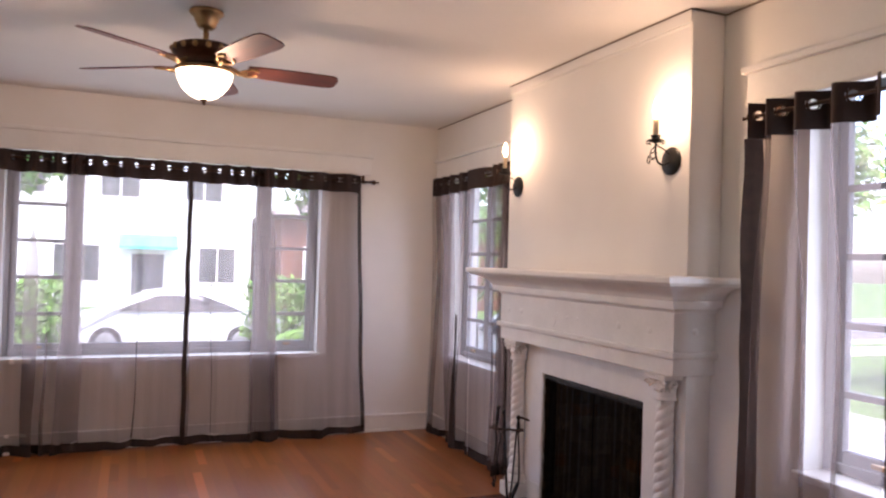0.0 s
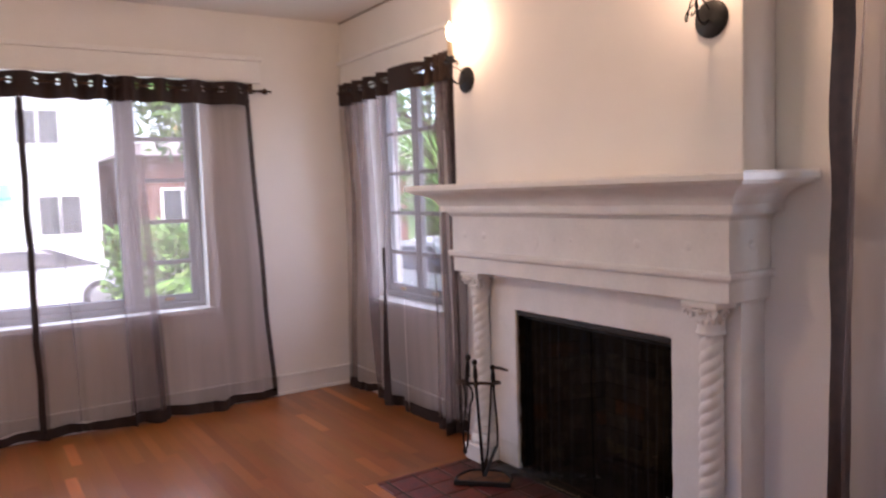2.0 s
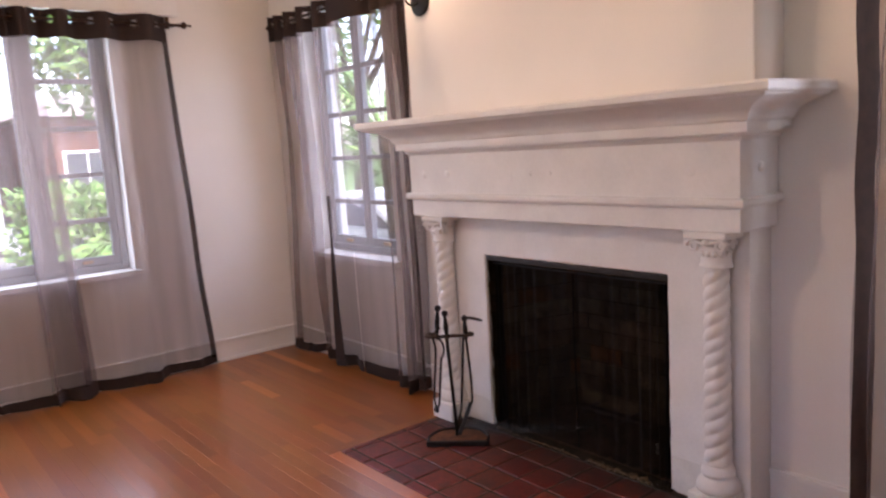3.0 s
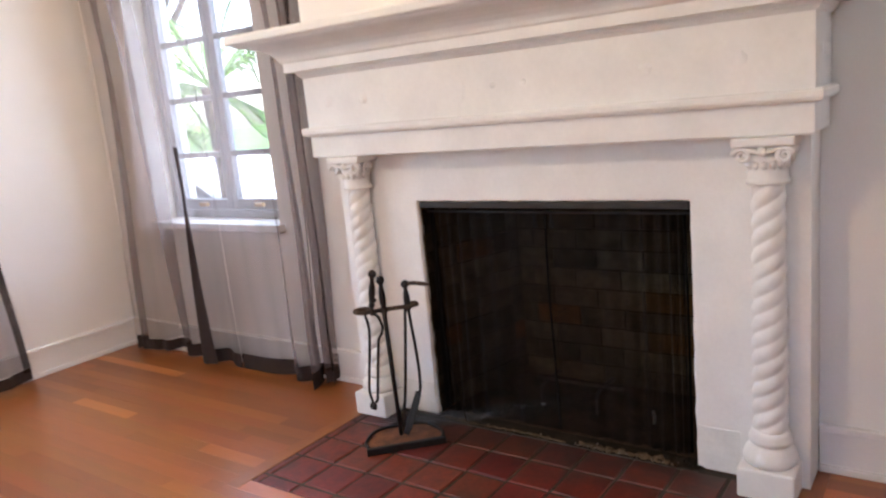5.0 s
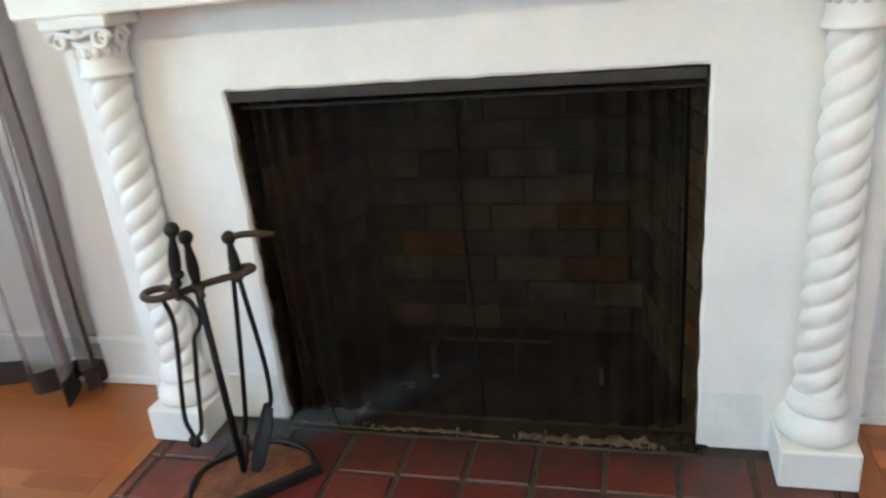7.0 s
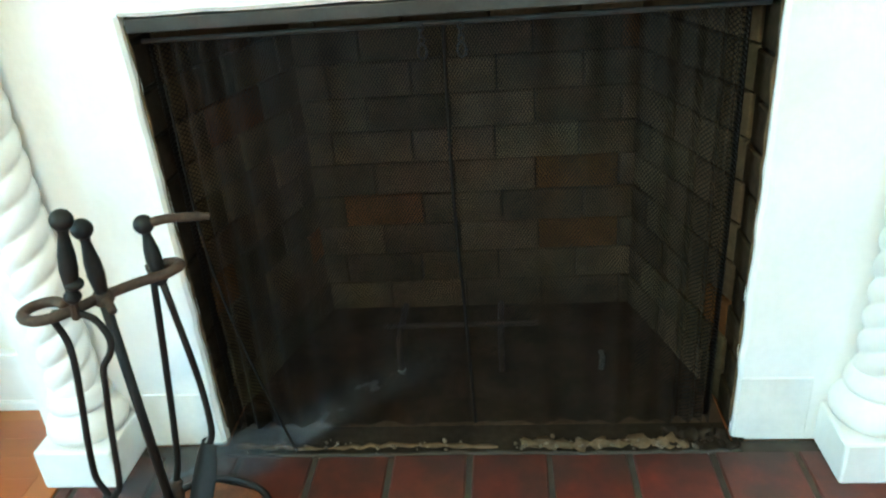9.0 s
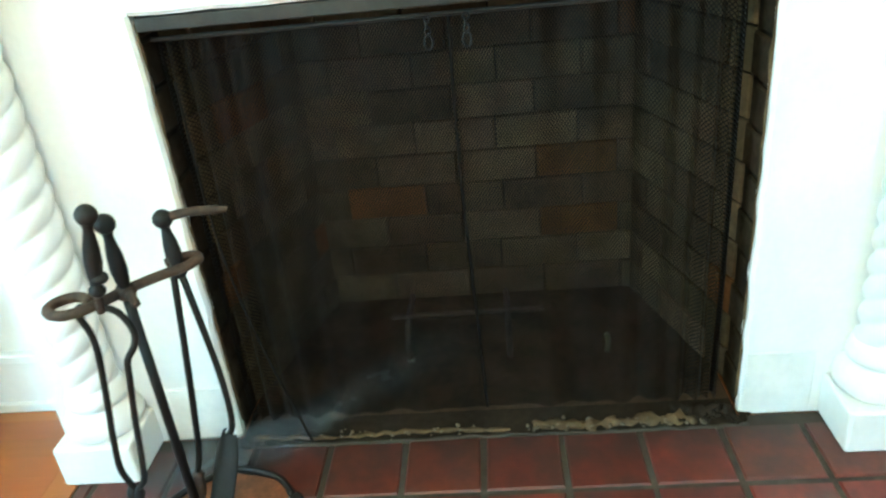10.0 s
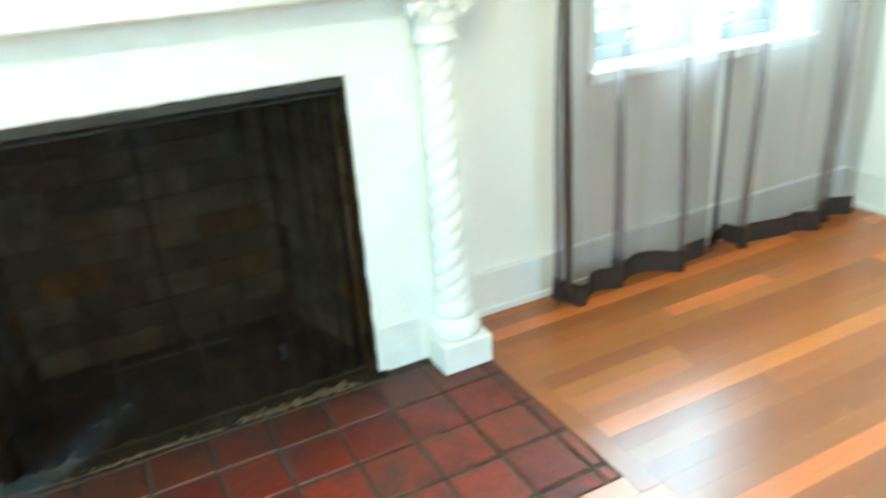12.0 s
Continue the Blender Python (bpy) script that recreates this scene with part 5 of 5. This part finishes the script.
def car(label, place, turn, paint):
    c = thing("car", label, "car", place, turn=turn)
    prof = [(-2.25, 0.30), (-2.28, 0.62), (-2.20, 0.86), (-1.60, 0.95), (-1.05, 1.22), (-0.55, 1.38), (0.15, 1.41), (0.65, 1.33), (1.30, 0.98), (1.95, 0.84), (2.22, 0.66), (2.26, 0.34), (2.05, 0.24), (-2.05, 0.24)]
    bm = bmesh.new()
    rows = []
    for y in (-0.88, -0.84, -0.5, 0.5, 0.84, 0.88):
        k = 1 - 0.06 * (abs(y) > 0.86)
        rows.append([bm.verts.new((x * (0.995 if abs(y) > 0.8 else 1), y * (0.80 if z > 1.15 else 1.0), z if z < 0.9 else z + (0.02 if abs(y) < 0.6 else -0.01))) for x, z in prof])
    for a, b in zip(rows, rows[1:]):
        for i in range(len(prof)):
            bm.faces.new((a[i], a[(i + 1) % len(prof)], b[(i + 1) % len(prof)], b[i]))
    bm.faces.new(rows[0])
    bm.faces.new(rows[-1][::-1])
    bmesh.ops.bevel(bm, geom=[e for e in bm.edges if e.calc_face_angle(0) > 0.6], offset=0.03, segments=2, affect="EDGES")
    part("body", bm, paint, c, smooth=False)
    for s in (-1, 1):
        bm = bmesh.new()
        vs = [bm.verts.new((x, s * y, z)) for x, y, z in ((-1.45, 0.885, 0.95), (1.15, 0.885, 0.97), (0.62, 0.735, 1.28), (-0.52, 0.735, 1.32))]
        bm.faces.new(vs)
        bmesh.ops.solidify(bm, geom=bm.faces[:], thickness=0.02)
        part("side_window", bm, DARKPANE, c)
        for x in (-1.38, 1.38):
            bm = tube(bmesh.new(), [(x, s * 0.70, 0.32), (x, s * 0.71, 0.32), (x, s * 0.89, 0.32), (x, s * 0.895, 0.32)], [0.28, 0.32, 0.32, 0.29], 24)
            w = part("wheel", bm, RUBBER, c)
            part("rim", tube(bmesh.new(), [(x, s * 0.885, 0.32), (x, s * 0.905, 0.32)], [0.21, 0.19], 20), RIM, w)
    return c


car("white sedan parked at the kerb across the lawn", (-1.4, 14.4, GZ + 0.006), 180, CARPAINT)
car("white sedan parked on the driveway beside the house", (4.4, 7.6, GZ + 0.02), 90, CARPAINT)


def leaf_cloud(bm, centre, spread_xyz, count, size, rnd):
    for _ in range(count):
        while True:
            p = Vector((rnd.uniform(-1, 1), rnd.uniform(-1, 1), rnd.uniform(-1, 1)))
            if 0.25 < p.length < 1:
                break
        p = Vector(centre) + Vector((p.x * spread_xyz[0], p.y * spread_xyz[1], p.z * spread_xyz[2]))
        d = Vector((rnd.gauss(0, 1), rnd.gauss(0, 1), rnd.gauss(0, 1))).normalized()
        s = d.orthogonal().normalized()
        L = size * rnd.uniform(0.6, 1.3)
        vs = [bm.verts.new(p), bm.verts.new(p + d * L * 0.5 + s * L * 0.22), bm.verts.new(p + d * L), bm.verts.new(p + d * L * 0.5 - s * L * 0.22)]
        bm.faces.new(vs)
    return bm


def tree(x, y, height, seed, label):
    rnd = random.Random(seed)
    t = thing("tree", label, "tree", (x, y, GZ))
    bm = tube(bmesh.new(), smooth_line([(0, 0, -0.1), (0.08, 0.02, height * 0.25), (-0.05, 0.05, height * 0.5)]), [0.26, 0.24, 0.22, 0.21, 0.2, 0.19, 0.18, 0.17, 0.16, 0.15, 0.14, 0.13, 0.12], 10)
    crown = bmesh.new()
    for k in range(7):
        a = rnd.uniform(0, 6.28)
        r = height * rnd.uniform(0.18, 0.36)
        tip = (r * math.cos(a), r * math.sin(a), height * rnd.uniform(0.55, 0.95))
        tube(bm, smooth_line([(-0.03, 0.03, height * 0.42), (tip[0] * 0.5, tip[1] * 0.5, (height * 0.42 + tip[2]) / 2 + 0.2), tip]), [0.09 - 0.006 * q for q in range(13)], 7)
        leaf_cloud(crown, tip, (height * 0.2, height * 0.2, height * 0.13), 420, 0.28, rnd)
    part("trunk", bm, BARK, t, smooth=True)
    part("crown", crown, LEAF, t)


tree(-4.6, 9.6, 5.6, 3, "leafy street tree on the front lawn")
tree(1.5, 10.2, 5.6, 4, "leafy street tree on the front lawn")
tree(6.6, 11.6, 6.8, 5, "leafy tree at the end of the driveway")
tree(9.6, 9.0, 6.2, 6, "leafy tree beyond the driveway")


def palm(x, y, height, fronds, length, seed, label):
    rnd = random.Random(seed)
    p = thing("palm", label, "palm", (x, y, GZ))
    part("trunk", tube(bmesh.new(), smooth_line([(0, 0, -0.05), (0.03, 0, height * 0.5), (0, 0.02, height)]), [0.10] * 6 + [0.08] * 7, 9), BARK, p, smooth=True)
    for k in range(fronds):
        a = 2 * math.pi * k / fronds + rnd.uniform(-0.2, 0.2)
        d = Vector((math.cos(a), math.sin(a), 0))
        L = length * rnd.uniform(0.8, 1.15)
        up = rnd.uniform(0.35, 0.9)
        line = smooth_line([Vector((0, 0, height)), d * L * 0.45 + Vector((0, 0, height + L * up * 0.55)), d * L * 0.85 + Vector((0, 0, height + L * up * 0.45)), d * L * 1.1 + Vector((0, 0, height + L * up * 0.1))], 6)
        bm = tube(bmesh.new(), line, 0.012, 5)
        side = Vector((-d.y, d.x, 0))
        for i, q in enumerate(line[2:]):
            w = 0.34 * L * math.sin(math.pi * (0.12 + 0.85 * i / len(line)))
            for s in (-1, 1):
                for off in (0, 0.5):
                    o = q.lerp(line[min(i + 3, len(line) - 1)], off)
                    tip = o + side * s * w + d * w * 0.5 - Vector((0, 0, w * 0.35))
                    e = d * 0.022
                    bm.faces.new([bm.verts.new(v) for v in (o - e, o + e, tip)])
        part("frond", bm, LEAF, p)


palm(-3.6, 5.2, 0.55, 13, 1.25, 11, "low green palm below the front window")
palm(-0.9, 5.0, 0.40, 13, 1.1, 12, "low green palm below the front window")
palm(0.6, 6.2, 0.6, 13, 1.3, 13, "low green palm on the front lawn")
palm(2.2, 4.3, 2.2, 15, 1.7, 14, "green palm beside the house wall")
palm(2.3, 6.4, 1.6, 15, 1.6, 15, "green palm beside the house wall")


def hedge(x0, x1, y0, y1, h, seed, label):
    rnd = random.Random(seed)
    bm = bmesh.new()
    n = int((x1 - x0) * (y1 - y0) * h * 1500)
    for _ in range(n):
        p = Vector((rnd.uniform(x0, x1), rnd.uniform(y0, y1), GZ + h * rnd.random() ** 0.6 + 0.08 * noise.noise(Vector((x0 * 3 + rnd.random(), seed, 0)))))
        d = Vector((rnd.gauss(0, 1), rnd.gauss(0, 1), rnd.gauss(0.4, 1))).normalized()
        s = d.orthogonal().normalized()
        L = rnd.uniform(0.07, 0.15)
        bm.faces.new([bm.verts.new(v) for v in (p, p + d * L * 0.5 + s * L * 0.25, p + d * L, p + d * L * 0.5 - s * L * 0.25)])
    solo("hedge", bm, LEAF, label, "hedge", "stuff")


hedge(-5.2, -3.0, 6.4, 7.2, 1.85, 21, "leafy green hedge on the front lawn")
hedge(-0.8, 1.6, 6.8, 7.6, 1.85, 22, "leafy green hedge on the front lawn")


# ---- hearth tiles ----
def piece_mesh(name, w, d, t, mat, bevel):
    """A flat piece, chamfered on top, its corner at the origin."""
    me = bpy.data.meshes.new(name)
    b = bevel
    v = [(0, 0, -t), (w, 0, -t), (w, d, -t), (0, d, -t), (0, 0, -b), (w, 0, -b), (w, d, -b), (0, d, -b), (b, b, 0), (w - b, b, 0), (w - b, d - b, 0), (b, d - b, 0)]
    f = [(4, 5, 9, 8), (5, 6, 10, 9), (6, 7, 11, 10), (7, 4, 8, 11), (8, 9, 10, 11), (0, 1, 5, 4), (1, 2, 6, 5), (2, 3, 7, 6), (3, 0, 4, 7)]
    me.from_pydata(v, [], f)
    me.materials.append(mat)
    return me


HX, HY = -0.668, 0.768
hearth = thing("hearth", "red quarry-tile hearth with sooty grout, flush with the floor", "hearth", kind="structure")
part("grout_bed", boxes((HX, 0.0, -HY, HY, -0.03, -0.003)), GROUT, hearth)
PITCH, JOINT = 0.1460, 0.011
kept = {}
rnd = random.Random(5)
ys = sorted({-HY, HY, *(0.002 + PITCH * k for k in range(-6, 7) if abs(0.002 + PITCH * k) < HY - 0.02)})
xs = [-0.028] + [-0.174 - PITCH * k for k in range(4)]
xs[-1] = max(xs[-1], HX)
if xs[-1] - HX > 0.02:
    xs.append(HX)
for xa, xb in zip(xs, xs[1:]):
    for ya, yb in zip(ys, ys[1:]):
        w, d = round(xa - xb - JOINT, 3), round(yb - ya - JOINT, 3)
        if w < 0.012 or d < 0.012:
            continue
        if (w, d) not in kept:
            kept[w, d] = piece_mesh("tile", w, d, 0.02, TILE, 0.003)
        ob = new("tile", kept[w, d])
        ob.location = (xb + JOINT / 2, ya + JOINT / 2, 0.001 + rnd.uniform(-0.0012, 0.0012))
        ob.rotation_euler = (rnd.uniform(-0.006, 0.006), rnd.uniform(-0.006, 0.006), rnd.uniform(-0.008, 0.008))
        ob.parent = hearth


# ---- firebox bricks ----
def brick_mesh(w, h, t, mat):
    me = bpy.data.meshes.new("brick")
    b = 0.003
    v = [(0, 0, 0), (w, 0, 0), (w, 0, h), (0, 0, h), (0, -t + b, 0), (w, -t + b, 0), (w, -t + b, h), (0, -t + b, h), (b, -t, b), (w - b, -t, b), (w - b, -t, h - b), (b, -t, h - b)]
    f = [(4, 5, 9, 8), (5, 6, 10, 9), (6, 7, 11, 10), (7, 4, 8, 11), (8, 9, 10, 11), (0, 1, 5, 4), (1, 2, 6, 5), (2, 3, 7, 6), (3, 0, 4, 7)]
    me.from_pydata(v, [], f)
    me.materials.append(mat)
    return me


BL, BH, BJ = 0.186, 0.074, 0.0035
store = {}
rnd = random.Random(9)


def brick_face(a, b):
    """Courses of brick over the vertical face from a to b (plan points), facing right of the way from a to b."""
    va, vb = Vector((*a, 0)), Vector((*b, 0))
    run = (vb - va).length
    ang = math.degrees(math.atan2(vb.y - va.y, vb.x - va.x))
    for r in range(13):
        u = -(BL / 2 if r % 2 else 0.0) - rnd.uniform(0, 0.02)
        while u < run - 0.01:
            u0, u1 = max(u, 0), min(u + BL, run)
            w = round(u1 - u0 - BJ, 3)
            if w > 0.02:
                rust = rnd.random() < 0.045
                key = (w, rust, rnd.choice((0.026, 0.028, 0.030)))
                if key not in store:
                    store[key] = brick_mesh(w, BH, key[2], RUSTBRICK if rust else BRICK)
                ob = new("brick", store[key])
                p = va.lerp(vb, (u0 + BJ / 2) / run)
                ob.matrix_world = pose(p.x, p.y, 0.0 + r * (BH + BJ), 0, rnd.uniform(-0.4, 0.4), ang)
                ob.parent = firebox
            u += BL
    return


brick_face((FD + c, BW + c), (FD + c, -BW - c))
brick_face((0.112, OPEN + c - 0.001), (FD + c, BW + c))
brick_face((FD + c, -BW - c), (0.112, -OPEN - c + 0.001))

# sooty bricks of the jambs, long and short by turns
jamb_mesh = [brick_mesh(w, BH - 0.004, 0.0065, JAMBBRICK) for w in (0.084, 0.052)]
for y, turn in ((-0.487, 180), (0.487, 0)):
    for r in range(11):
        w = (0.084, 0.052)[r % 2]
        ob = new("brick", jamb_mesh[r % 2])
        ob.matrix_world = pose(0.024 if turn == 0 else 0.024 + w, y, r * (BH + BJ), 0, rnd.uniform(-1.0, 1.0), turn)
        ob.parent = firebox

# ---- oak strip floor ----
floor = thing("floor", "golden oak strip floor with a worn varnished sheen", "floor", kind="structure")
BWD, GAP = 0.0572, 0.00006
LENGTHS = (0.42, 0.6, 0.78, 0.95, 1.2, 1.5)
border = 0.0572
near, rest = {}, bmesh.new()
rnd = random.Random(12)


def lay(x, y0, y1, near_ok):
    if y1 - y0 < 0.03:
        return
    w, d = BWD - GAP, round(y1 - y0 - GAP, 3)
    z = rnd.uniform(-0.00006, 0.00006)
    if near_ok:
        if d not in near:
            near[d] = piece_mesh("plank", w, d, 0.012, OAK, 0.0002)
        ob = new("plank", near[d])
        ob.location = (x, y0, z)
        ob.parent = floor
    else:
        b = 0.0002
        v = [rest.verts.new(p) for p in ((x, y0, z - 0.0005), (x + w, y0, z - 0.0005), (x + w, y0 + d, z - 0.0005), (x, y0 + d, z - 0.0005), (x + b, y0 + b, z), (x + w - b, y0 + b, z), (x + w - b, y0 + d - b, z), (x + b, y0 + d - b, z))]
        for q in ((4, 5, 6, 7), (0, 1, 5, 4), (1, 2, 6, 5), (2, 3, 7, 6), (3, 0, 4, 7)):
            rest.faces.new([v[i] for i in q])


xk = XE - BWD
while xk > X0 - 0.06:
    y = YB - rnd.uniform(0, 1.2)
    over = xk + BWD > HX - border + 0.001
    while y < YN:
        L = rnd.choice(LENGTHS)
        ya, yb = max(y, YB), min(y + L, YN)
        spans = [(ya, yb)]
        if over:
            e = HY + border
            spans = [(ya, min(yb, -e)), (max(ya, e), yb)]
        for sa, sb in spans:
            if sb - sa > 0.03:
                lay(xk, sa, sb, xk > -2.0 and sa > -1.9)
        y += L
    xk -= BWD
part("plank_rest", rest, OAK_REST, floor)["kind"] = "stuff"
# border strips round the hearth
me = piece_mesh("border_strip", border - GAP, HY - 0.001, 0.012, OAK, 0.0009)
for y0 in (-HY, 0.0005):
    ob = new("border_strip", me)
    ob.location, ob.parent = (HX - border, y0, 0.0002), floor
edge = XE - 16 * BWD
me = piece_mesh("border_strip", HX - border - edge - GAP, HY + border, 0.012, OAK, 0.0005)
for y0 in (-HY - border, 0.0003):
    ob = new("border_strip", me)
    ob.location, ob.parent = (edge, y0, 0.0), floor
me = piece_mesh("border_strip", XE - HX + border - 0.002, border - GAP, 0.012, OAK, 0.0009)
for y0 in (-HY - border, HY + GAP):
    ob = new("border_strip", me)
    ob.location, ob.parent = (HX - border, y0, 0.0002), floor
